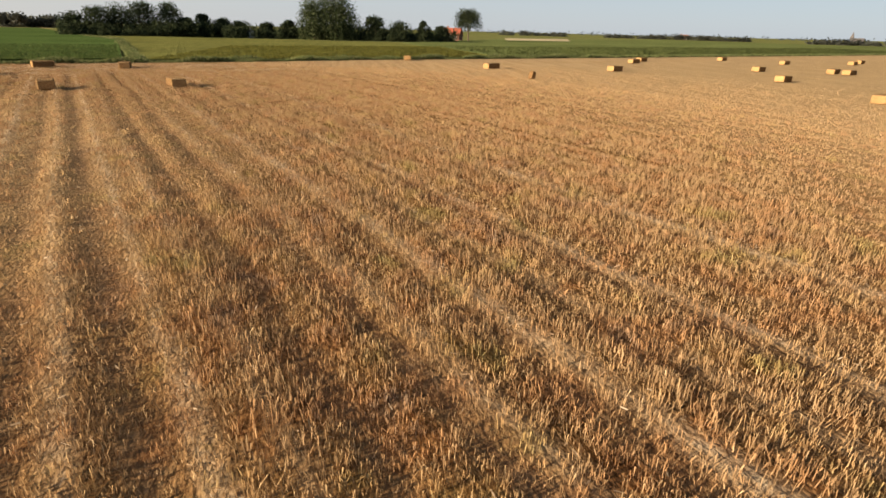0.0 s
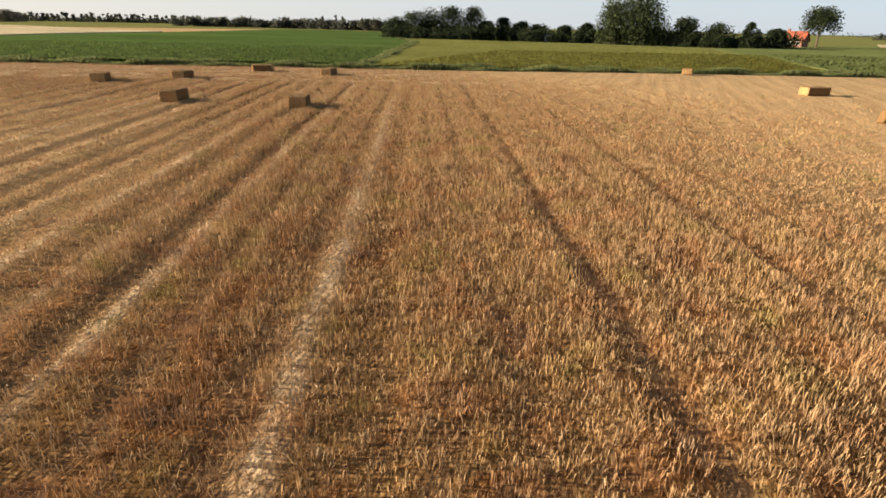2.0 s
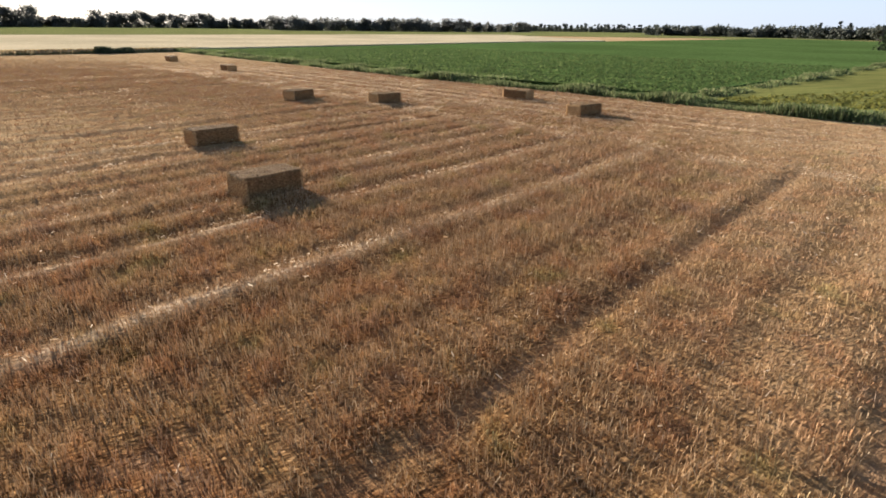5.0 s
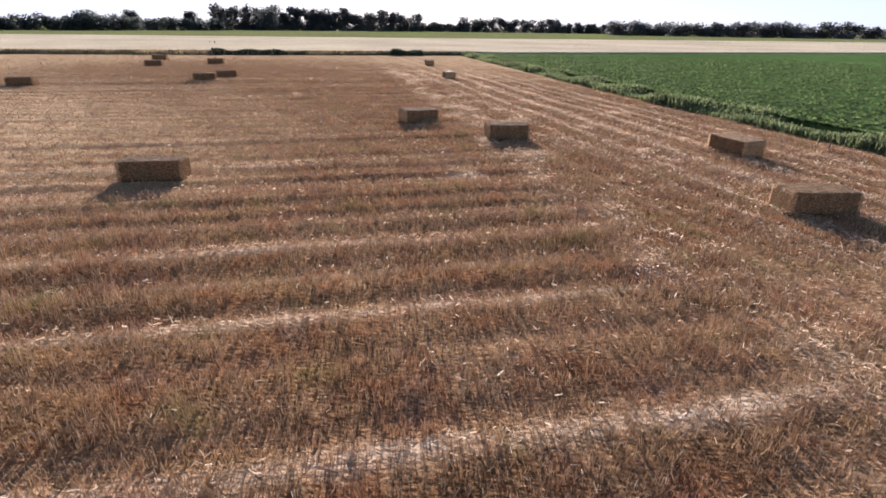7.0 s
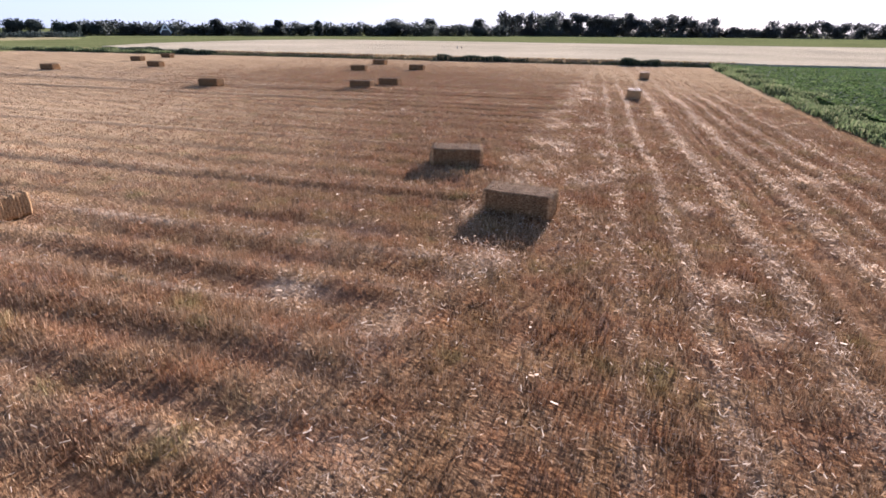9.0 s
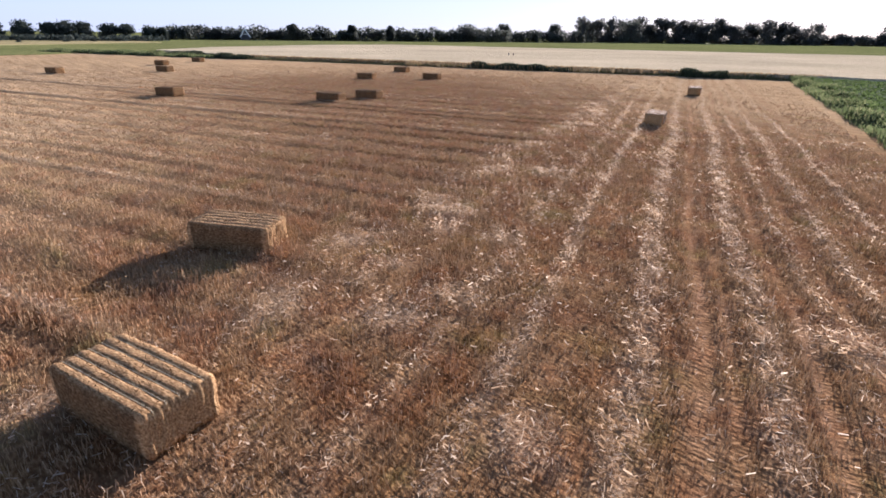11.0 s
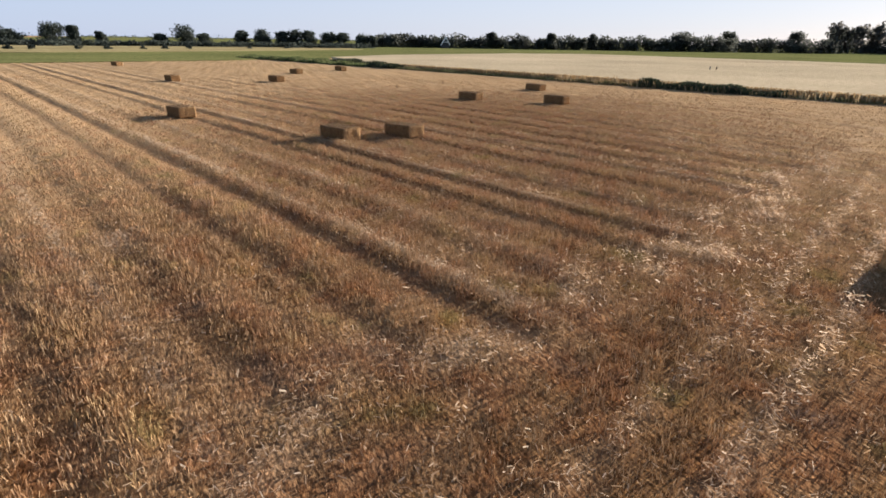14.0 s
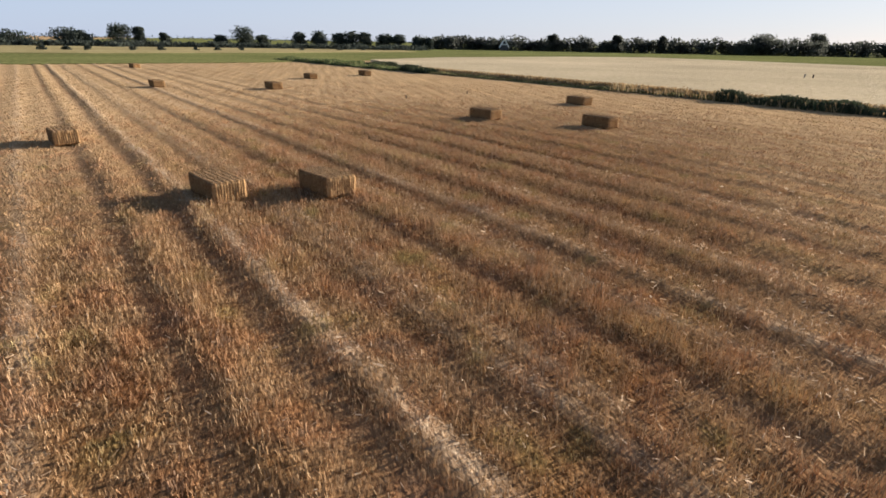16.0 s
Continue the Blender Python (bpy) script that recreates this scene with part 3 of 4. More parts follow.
def ditch(a, b_, n, spread, h, wid, mat, label, name="ditch_grass"):
    x, y = along(a, b_, n, spread)
    me = blade_mesh(name, np.c_[x, y, np.zeros(n)], np.full(n, h) * (0.75 + 0.35 * np.clip(ripple(x, y, 0.4, 6), -1, 1)), np.full(n, wid), 0.35, 3)
    tagged(finish(name, me, mat), label, "grass", kind="stuff")


ditch((-14, 114), (-112, 70.5), 8000, 0.8, 0.38, 0.12, m_ditch, "rough grass along the ditch before the wheat")
ditch((-44, 100.4), (-58.5, 94), 3000, 0.7, 0.95, 0.12, m_reed, "dark reeds standing in the ditch")
ditch((-104, 74), (-128, 66), 3500, 1.6, 1.0, 0.16, m_reed, "dark reeds standing in the ditch")
ditch((-112, 70.5), (-165, 46), 5000, 1.8, 0.9, 0.18, m_grass, "rough grass bank at the field's corner")
ditch((24.8, 24.6), (112, 57.8), 5000, 0.5, 0.75, 0.12, m_grass, "rough grass in the ditch between the crops")
ditch((112, 57.8), (168, 91.8), 2500, 0.6, 0.75, 0.2, m_grass, "rough grass in the ditch between the crops")
ditch((-12, 115), (-25, 110), 1500, 0.8, 0.6, 0.12, m_ditch, "rough grass along the ditch before the wheat")
ditch((-24, 108.2), (-28.6, 106.2), 900, 0.8, 1.0, 0.12, m_reed, "dark reeds standing in the ditch")
ditch((-31, 105.2), (-70, 87.7), 150, 0.5, 0.95, 0.09, m_wheat_ear, "pale dry stalks among the reeds", "dry_stalks")
x, y = along((-14, 114.2), (-112, 72.2), 9000, 0.5)
me = blade_mesh("wheat_ears", np.c_[x, y, np.full(len(x), 0.02)], np.full(len(x), 0.72), np.full(len(x), 0.10), 0.25, 2)
tagged(finish("wheat_ears", me, m_wheat_ear), "ripe wheat ears at the field's rim", "wheat", kind="stuff")


# ---- straw bales ----
def rounded_bale():
    """Big square bale 2.05 x 1.1 x 0.7, pressed into columns by its six strings."""
    L_, W_, H_ = 2.05, 1.1, 0.7
    bm = bmesh.new()
    nx, ny, nz = 16, 42, 6
    def grid(f, na, nb):
        g = [[bm.verts.new(f(i / na, j / nb)) for j in range(nb + 1)] for i in range(na + 1)]
        for i in range(na):
            for j in range(nb):
                bm.faces.new((g[i][j], g[i + 1][j], g[i + 1][j + 1], g[i][j + 1]))
    box = lambda a, b_, c: Vector(((a - 0.5) * L_, (b_ - 0.5) * W_, c * H_))
    grid(lambda a, c: box(a, c, 1), nx, ny)
    grid(lambda a, c: box(a, 1 - c, 0), nx, ny)
    grid(lambda a, c: box(a, 0, c), nx, nz)
    grid(lambda a, c: box(1 - a, 1, c), nx, nz)
    grid(lambda a, c: box(0, 1 - a, c), ny, nz)
    grid(lambda a, c: box(1, a, c), ny, nz)
    bmesh.ops.remove_doubles(bm, verts=bm.verts, dist=1e-4)
    for vt in bm.verts:
        p = vt.co.copy()
        q = Vector((p.x / (L_ / 2), p.y / (W_ / 2), (p.z - H_ / 2) / (H_ / 2)))
        # rounded arrises
        r = 0.07
        inner = Vector((max(-L_ / 2 + r, min(L_ / 2 - r, p.x)), max(-W_ / 2 + r, min(W_ / 2 - r, p.y)), max(r, min(H_ - r, p.z))))
        d = p - inner
        if d.length > 1e-6:
            p = inner + d.normalized() * r
        # columns between the strings, on the ends, the top and the foot
        col = abs(math.sin(math.pi * (p.y + W_ / 2) / W_ * 6))
        if abs(q.x) > 0.97:
            p.x += math.copysign(0.065 * (col - 0.6) + 0.015 * noise.noise((p.y * 5, p.z * 3, q.x)), q.x)
        if q.z > 0.95:
            p.z += 0.03 * (col ** 0.4 - 0.75)
        # flakes along the sides
        fl = noise.noise((p.x * 7.0, q.y, 0.3))
        if abs(q.y) > 0.97:
            p.y += math.copysign(0.03 * fl, q.y)
        k = noise.noise_vector(p * 3.0)
        p += Vector((k.x * 0.03, k.y * 0.02, k.z * 0.025 if p.z > 0.1 else 0))
        vt.co = p
    # loose ends of straw
    for i in range(420):
        f = random.choice(("top", "end", "end", "side"))
        a, b_ = random.uniform(-1, 1), random.uniform(-1, 1)
        s = random.choice((-1, 1))
        if f == "top":
            p, o = Vector((a * L_ / 2, b_ * W_ / 2, H_)), Vector((0, 0, 1))
        elif f == "end":
            p, o = Vector((s * L_ / 2, a * W_ / 2, (b_ + 1) * H_ / 2)), Vector((s, 0, 0))
        else:
            p, o = Vector((a * L_ / 2, s * W_ / 2, (b_ + 1) * H_ / 2)), Vector((0, s, 0))
        d = (o + Vector((random.gauss(0, 0.8), random.gauss(0, 0.8), random.gauss(0, 0.5)))).normalized() * random.uniform(0.05, 0.13)
        e = d.orthogonal().normalized() * 0.006
        bm.faces.new([bm.verts.new(q) for q in (p - e, p + e, p + d)])
    for fc in bm.faces:
        fc.smooth = True
    return bm


def string_loop(y):
    bm = bmesh.new()
    L_, H_, r = 2.06, 0.7, 0.05
    pts = []
    for cx, cz, a0 in ((L_ / 2 - r, H_ - r, 0), (-L_ / 2 + r, H_ - r, 90), (-L_ / 2 + r, r, 180), (L_ / 2 - r, r, 270)):
        for k in range(4):
            a = radians(a0 + 30 * k)
            pts.append((cx + r * math.cos(a), cz + r * math.sin(a)))
    rings = []
    cx, cz = 0, H_ / 2
    for px, pz in pts:
        s = 0.006
        o = Vector((px - cx, 0, pz - cz)).normalized()
        rings.append([bm.verts.new(Vector((px, y, pz)) + o * s * a + Vector((0, s * c, 0))) for a, c in ((1, 0), (0, 1), (-1, 0), (0, -1))])
    for i in range(len(rings)):
        a, b_ = rings[i], rings[(i + 1) % len(rings)]
        for k in range(4):
            bm.faces.new((a[k], b_[k], b_[(k + 1) % 4], a[(k + 1) % 4]))
    return bm


def make_bale():
    root = new("straw_bale")
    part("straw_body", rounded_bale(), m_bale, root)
    for i in range(1, 6):
        part("twine", string_loop(-0.55 + 0.55 / 3 * i), m_twine, root, "thin baling twine")
    return tagged(root, "big rectangular straw bale on the stubble", "bale", "bales in the field")


# centre and turn of each bale
BALES = [(-8.23, 10.82, 27), (-9.85, 19.55, 24), (1.2, 30.3, 20), (-4.2, 33.8, 39), (11.35, 29.6, 121), (11.42, 21.42, 14),
         (-8.4, 61.7, 112), (-15.6, 82.0, 112), (-30.1, 51.0, 32), (-30.1, 54.6, 30), (-41.4, 42.1, 29),
         (-48.1, 66.0, 33), (-43.5, 72.4, 31), (-56.3, 77.3, 25), (-75.7, 37.9, 28), (-73.3, 50.0, 29), (-89.7, 53.8, 26),
         (-97.5, 61.9, 25), (-116, 24.5, 36), (-79.5, 16.8, 24), (-104.5, 7.8, 24),
         (18.9, -22.7, 116), (36.8, -13.0, 176), (16.6, -39.9, 115), (38.0, -54.4, 114), (44.2, -59.4, 117)]
BALES_FAR = [(52.6, -82.9, 117), (19.6, -65.1, 114), (1.7, -53.9, 115), (41.0, -88.2, 112), (16.1, -74.9, 115), (14.0, -75.6, 111), (-18.0, -46.2, 117), (42.8, -105.8, 114), (48.7, -113.8, 113)]
first = make_bale()
for i, (x, y, a) in enumerate(BALES + BALES_FAR):
    place = pose(x, y, 0.02, random.uniform(-1.2, 1.2), random.uniform(-1.2, 1.2), a + (180 if i % 3 == 1 else 0))
    if i == 0:
        first.matrix_basis = place
    else:
        copy_thing(first, place)

# one bale's broken-off slab stands tilted on edge
slab_root = new("bale_slab")
bm = rounded_bale()
bmesh.ops.transform(bm, matrix=Matrix.Diagonal((0.24, 0.52, 1.12, 1)), verts=bm.verts)
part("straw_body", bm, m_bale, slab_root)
slab_root.matrix_basis = pose(3.3, -23.2, -0.03, 4, -18, 112)
tagged(slab_root, "broken slab of a straw bale standing tilted on edge", "bale")


# ---- trees ----
def limb(bm, a, b_, r0, r1, sides=7):
    d = (b_ - a).normalized()
    s = d.orthogonal().normalized()
    t = d.cross(s)
    ra = [bm.verts.new(a + (s * math.cos(k) + t * math.sin(k)) * r0) for k in np.linspace(0, 2 * np.pi, sides, endpoint=False)]
    rb = [bm.verts.new(b_ + (s * math.cos(k) + t * math.sin(k)) * r1) for k in np.linspace(0, 2 * np.pi, sides, endpoint=False)]
    for k in range(sides):
        bm.faces.new((ra[k], ra[(k + 1) % sides], rb[(k + 1) % sides], rb[k]))
    bm.faces.new(rb)


def crown_points(h, w, low, n, clumps, slim=1.15, droop=0.0):
    """Points of leaf clumps on lumpy blobs that fill a crown, with gaps."""
    out = []
    for i in range(clumps):
        f = rng.random() ** 1.25
        z = low + (h - low) * f
        belly = math.sin(math.pi * min(0.96, f * 0.62 + 0.34)) ** 0.5
        a, r = rng.uniform(0, 2 * np.pi), w * 0.5 * belly * math.sqrt(rng.random()) * 0.85
        c = np.array([math.cos(a) * r, math.sin(a) * r, z])
        s = w * rng.uniform(0.17, 0.28) * slim
        c[2] = min(c[2], h - s * 0.8)
        q = rng.normal(0, 1, (n // clumps, 3))
        q /= np.linalg.norm(q, axis=1)[:, None]
        out.append(c + q * s * rng.uniform(0.35, 1.08, (len(q), 1)) * np.array([1, 1, 0.85] if droop == 0 else [0.8, 0.8, droop]))
    return np.concatenate(out)


def tree(name, x, y, h, w, low=0.18, leaves=2600, mat=None, label="", leaf=0.55, clumps=30, droop=0.0):
    root = new(name)
    root.location = (x, y, 0)
    bm = bmesh.new()
    r = 0.022 * h + 0.06
    top = Vector((rng.normal(0, 0.03) * h, rng.normal(0, 0.03) * h, h * 0.62))
    mid = Vector((rng.normal(0, 0.02) * h, rng.normal(0, 0.02) * h, h * max(low, 0.2)))
    limb(bm, Vector((0, 0, -0.1)), mid, r, r * 0.75)
    limb(bm, mid, top, r * 0.75, r * 0.25)
    for k in range(7):
        a = rng.uniform(0, 2 * np.pi)
        s = mid.lerp(top, rng.uniform(0, 0.8))
        limb(bm, s, s + Vector((math.cos(a) * w * 0.3, math.sin(a) * w * 0.3, h * rng.uniform(0.1, 0.25))), r * 0.35, r * 0.08, 5)
    part("trunk", bm, m_bark, root)
    me = card_mesh("crown", crown_points(h, w, h * low, leaves, clumps, 1.15, droop), np.full((leaves // clumps) * clumps, leaf), 0.6)
    me.materials.append(mat or m_tree)
    ob = new("crown", me)
    ob.parent = root
    return tagged(root, label or "broad-leaved tree with a dense dark green crown", "tree")


def wood(name, spots, label, mat, n=150, leaf=1.6):
    """A far belt of trees: spots of x, y, height, width."""
    pts = []
    for x, y, h, w in spots:
        p = crown_points(h, w, 0.0, n, 12, 1.6)
        pts.append(p + np.array([x, y, 0]))
    pts = np.concatenate(pts)
    me = card_mesh(name, pts, np.full(len(pts), leaf), 0.5)
    tagged(finish(name, me, mat), label, "woodland", kind="stuff")


def polar(cx, cy, yaw, d):
    return cx - math.sin(radians(yaw)) * d, cy + math.cos(radians(yaw)) * d


# farmstead trees, by heading and distance from a spot in the west of the field: heading, distance, height, width
FARM_TREES = [(-67.2, 243, 8, 9), (-69.0, 240, 10, 10), (-70.7, 240, 11.5, 10), (-72.4, 238, 12, 10), (-74.4, 238, 12, 9.5), (-75.6, 236, 7, 6), (-77.2, 240, 8.4, 5), (-78.8, 240, 7.2, 6),
              (-80.4, 242, 6.3, 7), (-82.7, 240, 6.0, 6), (-84.8, 232, 7.0, 6), (-93.2, 224, 9.4, 8), (-95.6, 222, 7.6, 8), (-98.1, 222, 7.8, 5), (-99.8, 236, 6.2, 6)]
for a, d, h, w in FARM_TREES:
    x, y = polar(-55.8, -2.7, a, d)
    tree("tree", x, y, h, w * 1.12, 0.02, 5600, None, "dark green tree in the farm's shelter belt", 0.55, 34)
for a, h, w, k in ((-89.4, 15.4, 17.5, 12000), (-87.2, 13.4, 14.0, 7000)):
    x, y = polar(-55.8, -2.7, a, 226)
    tree("willow_tree", x, y, h, w, 0.02, k, m_willow, "huge pale green willow with drooping branches beside the farm", 0.65, 70, 1.5)
x, y = polar(-55.8, -2.7, -102.5, 262)
tree("pine_tree", x, y, 14.0, 12, 0.5, 6000, None, "tall pine with a bare trunk and flat spreading crown", 0.55, 30)
FARM_BUSHES = [(a, 236 + 5 * math.sin(a * 3), 5.2 + 1.2 * math.sin(a * 5), 9.5) for a in np.arange(-100.5, -66.5, 1.15)]
wood("shrubs", [(*polar(-55.8, -2.7, a, d), h, w) for a, d, h, w in FARM_BUSHES], "dark shrubs under the farm's trees", m_tree, 1000, 0.8)


# ---- far belts of trees: from heading a0 to a1, at distance d0 to d1, tops h0 to h1 ----
def belt(a0, a1, d0, d1, h0, h1, step, w, sx=-5.0, sy=20.0):
    n = max(2, int(abs(a1 - a0) / step))
    out = []
    for i in range(n):
        f = (i + rng.uniform(-0.3, 0.3)) / (n - 1)
        d = d0 + (d1 - d0) * f + rng.normal(0, 6)
        x, y = polar(sx, sy, a0 + (a1 - a0) * f, d)
        h = (h0 + (h1 - h0) * f) * rng.uniform(0.72, 1.1)
        out.append((x, y, h, w * rng.uniform(0.8, 1.2)))
    return out


wood("wood", belt(34.5, 24, 640, 660, 24, 25, 0.42, 15) + belt(24, 15, 660, 690, 25, 22, 0.42, 15), "tall dense poplar wood on the horizon", m_hazy_leaf, 660, 2.6)
wood("wood", belt(15, 10, 700, 720, 11, 11, 0.5, 12) + belt(10, 1, 720, 740, 18, 16, 0.5, 14) + belt(1, -5, 740, 700, 14, 10, 0.5, 14), "wood on the horizon, greyed by haze", m_hazy_leaf, 520, 2.6)
wood("wood", belt(-5, -14, 560, 560, 14, 11, 0.5, 13) + belt(-14, -24, 560, 580, 12, 13, 0.5, 13) + belt(-24, -31, 600, 700, 11, 12, 0.5, 13), "dark wood behind the fields", m_hazy_leaf, 520, 2.0)
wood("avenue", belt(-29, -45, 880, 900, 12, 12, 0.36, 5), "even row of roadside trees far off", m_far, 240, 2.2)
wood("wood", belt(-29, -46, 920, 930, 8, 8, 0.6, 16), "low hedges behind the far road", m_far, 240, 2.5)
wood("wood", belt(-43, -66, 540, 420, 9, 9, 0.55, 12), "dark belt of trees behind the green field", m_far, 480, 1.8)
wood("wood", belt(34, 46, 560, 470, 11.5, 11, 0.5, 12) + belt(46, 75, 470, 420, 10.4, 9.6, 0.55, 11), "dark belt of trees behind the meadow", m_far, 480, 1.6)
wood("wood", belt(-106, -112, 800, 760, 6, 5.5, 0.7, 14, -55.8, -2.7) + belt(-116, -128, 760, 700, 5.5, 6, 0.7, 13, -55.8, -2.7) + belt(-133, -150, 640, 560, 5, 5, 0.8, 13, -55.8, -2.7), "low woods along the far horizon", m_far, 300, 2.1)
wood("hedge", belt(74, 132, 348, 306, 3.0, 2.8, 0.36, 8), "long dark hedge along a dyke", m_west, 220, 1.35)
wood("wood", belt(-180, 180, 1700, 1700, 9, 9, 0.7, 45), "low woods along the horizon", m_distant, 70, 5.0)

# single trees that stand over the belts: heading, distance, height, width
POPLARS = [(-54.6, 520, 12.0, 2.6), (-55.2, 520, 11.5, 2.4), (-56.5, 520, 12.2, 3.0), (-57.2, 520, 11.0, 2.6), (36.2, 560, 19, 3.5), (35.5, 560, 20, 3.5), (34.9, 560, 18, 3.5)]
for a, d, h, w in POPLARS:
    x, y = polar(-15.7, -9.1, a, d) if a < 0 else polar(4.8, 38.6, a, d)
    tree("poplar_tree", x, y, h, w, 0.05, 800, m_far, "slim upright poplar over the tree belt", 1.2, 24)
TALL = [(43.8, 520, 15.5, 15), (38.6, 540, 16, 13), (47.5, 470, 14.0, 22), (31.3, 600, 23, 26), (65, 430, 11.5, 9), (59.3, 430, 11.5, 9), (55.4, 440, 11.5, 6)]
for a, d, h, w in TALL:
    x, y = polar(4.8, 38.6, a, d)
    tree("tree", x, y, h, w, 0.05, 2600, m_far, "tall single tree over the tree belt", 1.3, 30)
WEST = [(114.4, 360, 7, 14), (110.6, 365, 9.2, 11), (109.6, 365, 7.5, 9), (106.6, 365, 11.6, 9.5), (105.2, 368, 10.2, 5), (103.2, 372, 7.2, 4), (98.5, 375, 6.8, 6), (96.4, 372, 12.2, 10.5), (94.8, 378, 7.2, 6),
        (91.3, 375, 9.4, 6.5), (89.4, 375, 10.2, 7), (87.6, 375, 9.2, 6), (86.3, 375, 10.6, 8), (85.0, 377, 10.0, 7), (83.0, 378, 9.4, 8), (81.6, 378, 9.0, 7), (79.6, 382, 8.0, 6), (78.6, 382, 7.6, 5)]
for a, d, h, w in WEST:
    x, y = polar(-11.5, 54.5, a, d)
    tree("tree", x, y, h, w * 1.45, 0.06, 3000, m_west, "dark round tree standing over the hedge", 0.95, 36)
for x, y in ((-232, -37), (-233, -23), (-242, -11), (-257, 8), (-263, 15), (-269, 24), (-288, 49), (-302, 67), (-313, 80), (-322, 92), (-236, -31), (-248, -3)):
    tree("bush", x, y, 1.8, 2.8, 0.02, 420, m_west, "small round dark bush in the dry grass", 0.5, 8)


# ---- buildings ----
def box_bm(x0, x1, y0, y1, z0, z1):
    bm = bmesh.new()
    v = [bm.verts.new(p) for p in ((x0, y0, z0), (x1, y0, z0), (x1, y1, z0), (x0, y1, z0), (x0, y0, z1), (x1, y0, z1), (x1, y1, z1), (x0, y1, z1))]
    for f in ((3, 2, 1, 0), (4, 5, 6, 7), (0, 1, 5, 4), (1, 2, 6, 5), (2, 3, 7, 6), (3, 0, 4, 7)):
        bm.faces.new([v[i] for i in f])
    return bm


m_brick = plain("brick_wall", (0.24, 0.12, 0.085), 0.9, 3.0)
m_tile = plain("orange_roof_tiles", (0.33, 0.095, 0.055), 0.8, 3.0)
m_white = plain("white_plaster", (0.78, 0.77, 0.73), 0.8, 2.0, 0.06)
m_slate = plain("dark_roof_tiles", (0.10, 0.09, 0.09), 0.7, 3.0)
m_stone = plain("dark_grey_stone", (0.065, 0.064, 0.066), 0.9, 1.0)
m_glass = plain("dark_window_glass", (0.03, 0.035, 0.04), 0.15, 1.0)


def house(name, x, y, turn, L_, W_, eaves, ridge, wall, roof, label, category="house"):
    root = new(name)
    root.matrix_basis = pose(x, y, 0, 0, 0, turn)
    bm = box_bm(-L_ / 2, L_ / 2, -W_ / 2, W_ / 2, -0.1, eaves)
    for s in (-1, 1):
        bm.faces.new([bm.verts.new(p) for p in ((s * L_ / 2, -W_ / 2, eaves), (s * L_ / 2, W_ / 2, eaves), (s * L_ / 2, 0, ridge - 0.1))])
    part("wall", bm, wall, root)
    bm = bmesh.new()
    o, t = 0.35, 0.22
    for s in (-1, 1):
        a = [(-L_ / 2 - o, s * (W_ / 2 + o), eaves - 0.3), (L_ / 2 + o, s * (W_ / 2 + o), eaves - 0.3), (L_ / 2 + o, 0, ridge), (-L_ / 2 - o, 0, ridge)]
        lo = [bm.verts.new(p) for p in a]
        hi = [bm.verts.new((p[0], p[1], p[2] + t)) for p in a]
        bm.faces.new(lo)
        bm.faces.new(hi)
        for i in range(4):
            bm.faces.new((lo[i], lo[(i + 1) % 4], hi[(i + 1) % 4], hi[i]))
    bmesh.ops.recalc_face_normals(bm, faces=bm.faces)
    part("roof", bm, roof, root)
    part("chimney", box_bm(L_ * 0.25, L_ * 0.25 + 0.8, -0.4, 0.4, ridge - 0.8, ridge + 1.0), wall, root)
    for i in range(3):
        for s in (-1, 1):
            cx, cy = -L_ / 2 + L_ * (i + 0.5) / 3, s * W_ / 2
            window = part("window", box_bm(cx - 0.6, cx + 0.6, cy - 0.04, cy + 0.04, 0.9, 2.2), m_white, root, "white framed window")
            for k in (-1, 1):
                part("pane", box_bm(cx + k * 0.28 - 0.24, cx + k * 0.28 + 0.24, cy - 0.06, cy + 0.06, 1.0, 2.1), m_glass, window)
    return tagged(root, label, category)


x, y = polar(-55.8, -2.7, -100.9, 268)
house("farmhouse", x, y, 62, 8, 6.5, 2.6, 5.6, m_brick, m_tile, "brick farmhouse with a bright orange tiled roof")
x, y = polar(-55.8, -2.7, -81.4, 238)
house("shed", x, y, 20, 5, 3.5, 2.2, 3.0, m_white, m_slate, "small white shed under the farm's trees", "shed")
x, y = polar(-11.5, 54.5, 70.9, 404)
gabled = house("house", x, y, 161, 9, 6.0, 2.4, 7.4, m_stone, m_slate, "dark steep-gabled house with white bargeboards among the trees")
for s in (-1, 1):
    a, c = Vector((-4.95, s * 3.4, 2.1)), Vector((-4.95, 0, 7.6))
    bm = box_bm(-0.06, 0.06, -0.42, 0.42, 0, (c - a).length)
    bmesh.ops.transform(bm, matrix=Matrix.Translation(a) @ Matrix.Rotation(math.atan2(a.y, c.z - a.z), 4, "X"), verts=bm.verts)
    part("bargeboard", bm, m_white, gabled, "wide white bargeboard")
part("balcony", box_bm(-4.7, -4.5, -1.9, 1.9, 3.9, 4.4), m_white, gabled, "white balcony front")

x, y = polar(-55.8, -2.7, -122.9, 760)
house("farmhouse", x, y, 70, 10, 7, 2.6, 6.0, m_brick, m_brick, "far brick farmhouse with a dull red roof")

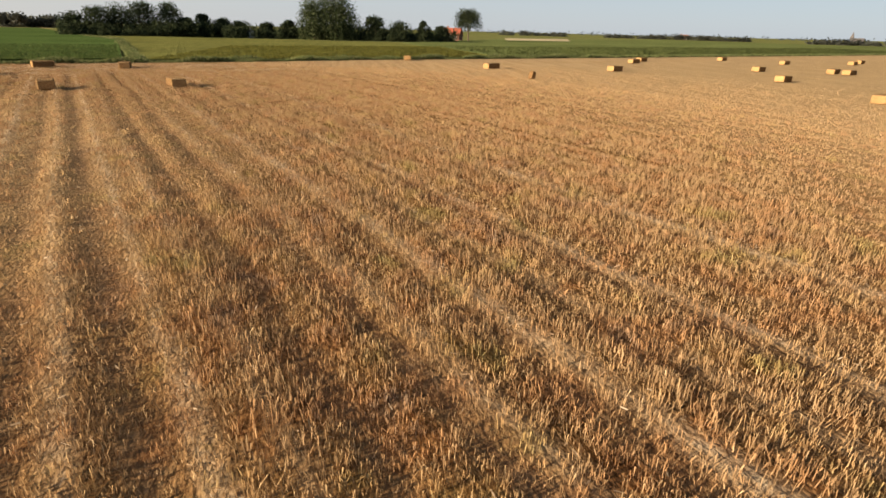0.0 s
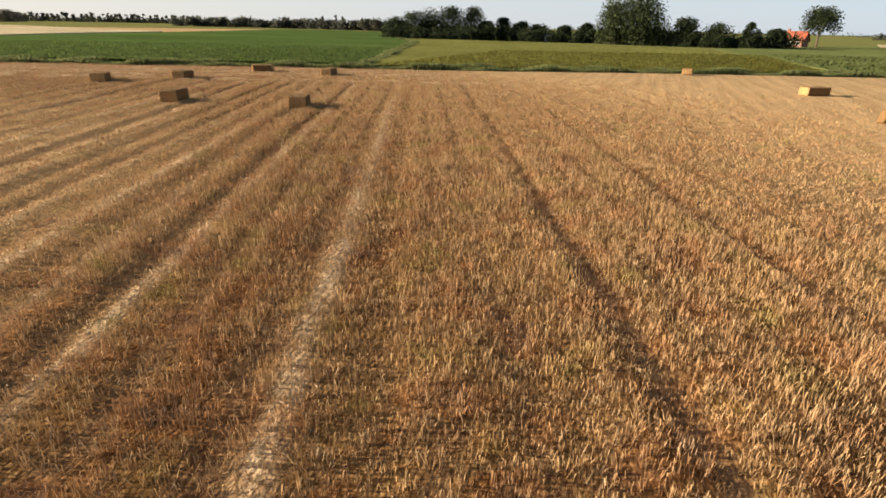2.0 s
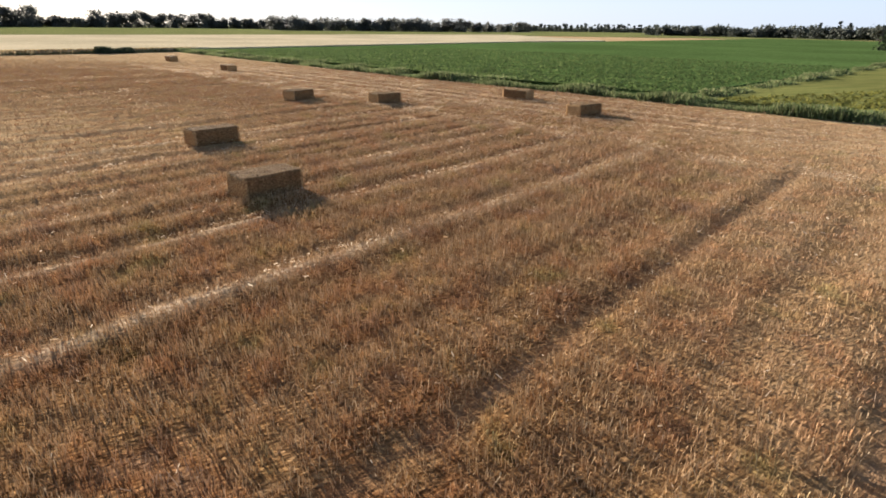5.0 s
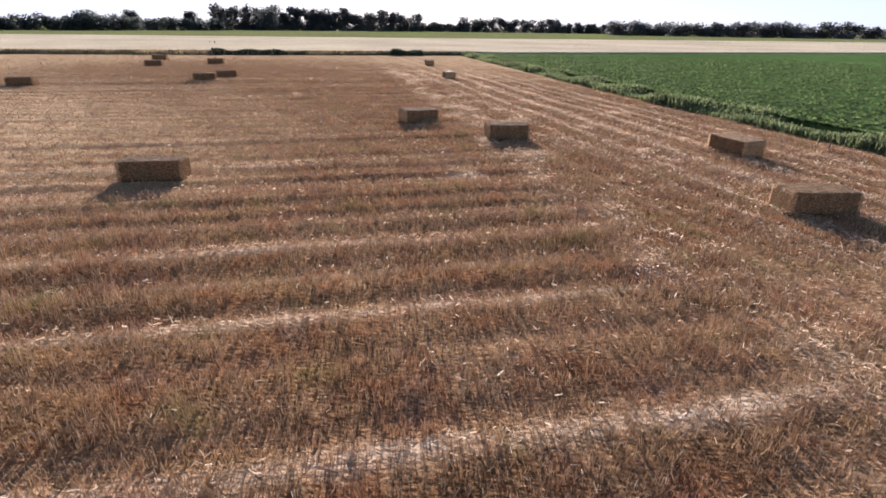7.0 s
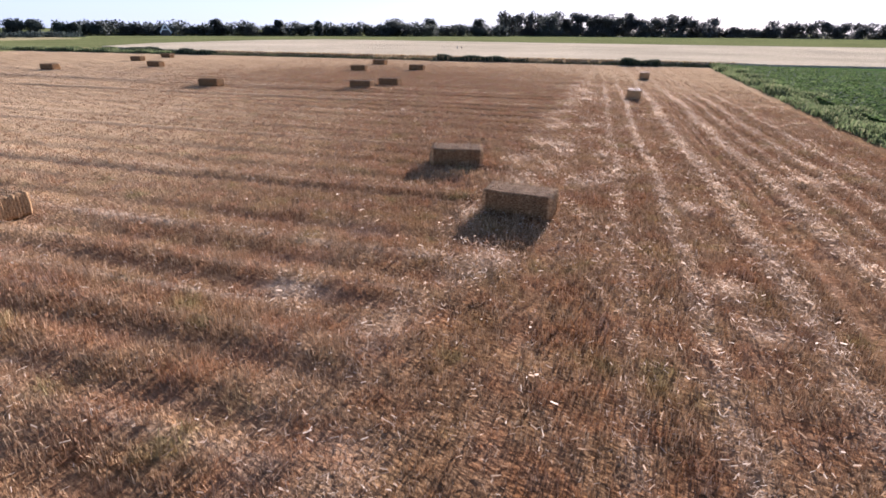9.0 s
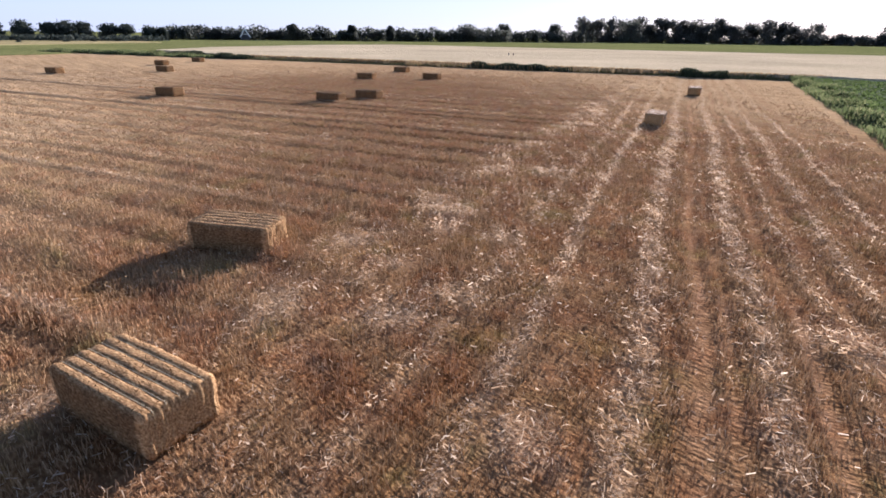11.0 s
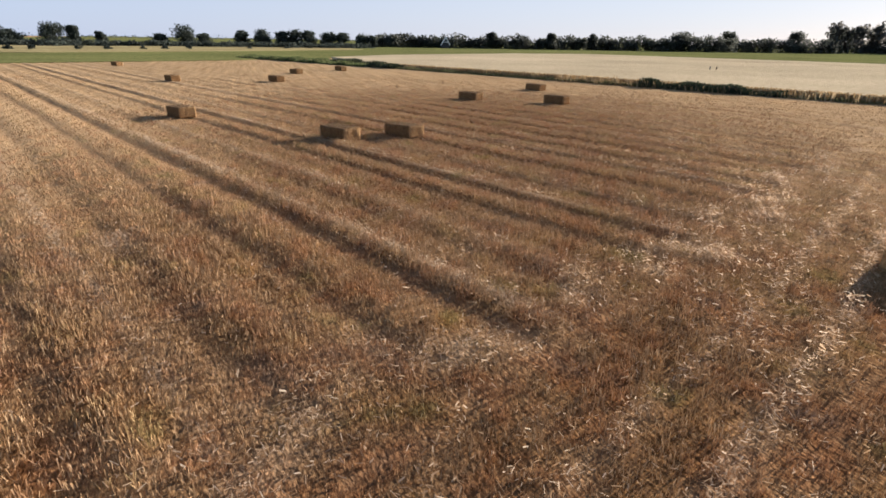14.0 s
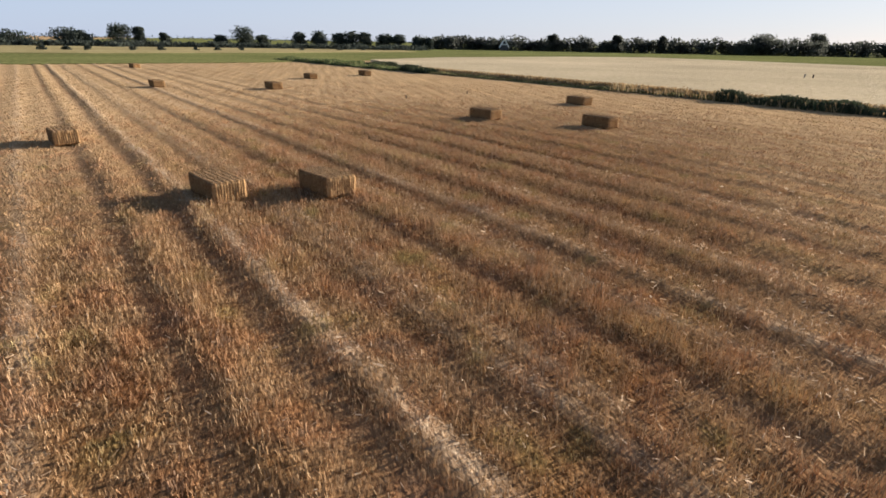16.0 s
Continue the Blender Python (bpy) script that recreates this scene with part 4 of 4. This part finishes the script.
# far village church: nave, tower and spire
x, y = polar(-56.5, -2.5, -136.0, 900)
church = new("church")
church.matrix_basis = pose(x, y, -2, 0, 0, 35) @ Matrix.Diagonal((0.75, 0.75, 0.85, 1))
part("nave", box_bm(-11, 4, -4.5, 4.5, -0.1, 7), m_stone, church)
part("tower", box_bm(4, 9, -2.5, 2.5, -0.1, 11), m_stone, church)
bm = bmesh.new()
foot = [bm.verts.new(p) for p in ((4, -2.5, 11), (9, -2.5, 11), (9, 2.5, 11), (4, 2.5, 11))]
tip = bm.verts.new((6.5, 0, 20))
for i in range(4):
    bm.faces.new((foot[i], foot[(i + 1) % 4], tip))
part("spire", bm, m_slate, church, "slender dark slate spire")
bm = bmesh.new()
for s in (-1, 1):
    bm.faces.new([bm.verts.new(p) for p in ((-11.3, s * 4.8, 6.8), (4, s * 4.8, 6.8), (4, 0, 10.5), (-11.3, 0, 10.5))])
bm.faces.new([bm.verts.new(p) for p in ((-11, -4.5, 7), (-11, 4.5, 7), (-11, 0, 10.4))])
part("roof", bm, m_slate, church, "dark slate roof")
tagged(church, "small grey stone village church with a slate spire", "church")


# ---- stakes ----
m_stake = plain("weathered_stake", (0.13, 0.10, 0.075), 0.9, 9.0)
m_pale_stake = plain("pale_weathered_stake", (0.42, 0.38, 0.32), 0.9, 9.0)


def stake(x, y, h, r, mat, label, tilt):
    bm = bmesh.new()
    limb(bm, Vector((0, 0, -0.15)), Vector((0, 0, h * 0.93)), r, r * 0.92)
    limb(bm, Vector((0, 0, h * 0.93)), Vector((0, 0, h)), r * 0.92, r * 0.45)
    me = bpy.data.meshes.new("stake")
    bm.to_mesh(me)
    bm.free()
    ob = finish("stake", me, mat)
    ob.matrix_basis = pose(x, y, 0, tilt, tilt * 0.6, 0)
    tagged(ob, label, "stake")


stake(15.6, 31.0, 0.55, 0.03, m_stake, "thin dark wooden stake in the stubble", 3)
stake(-84.6, 130.4, 1.3, 0.11, m_pale_stake, "short pale wooden post standing in the wheat", 2)
stake(-83.9, 131.3, 1.25, 0.11, m_stake, "short dark wooden post standing in the wheat", -3)
stake(-62.0, 62.6, 0.36, 0.05, m_stake, "short dark wooden stub in the stubble", 4)
stake(-66.4, 69.7, 0.36, 0.05, m_stake, "short dark wooden stub in the stubble", -2)
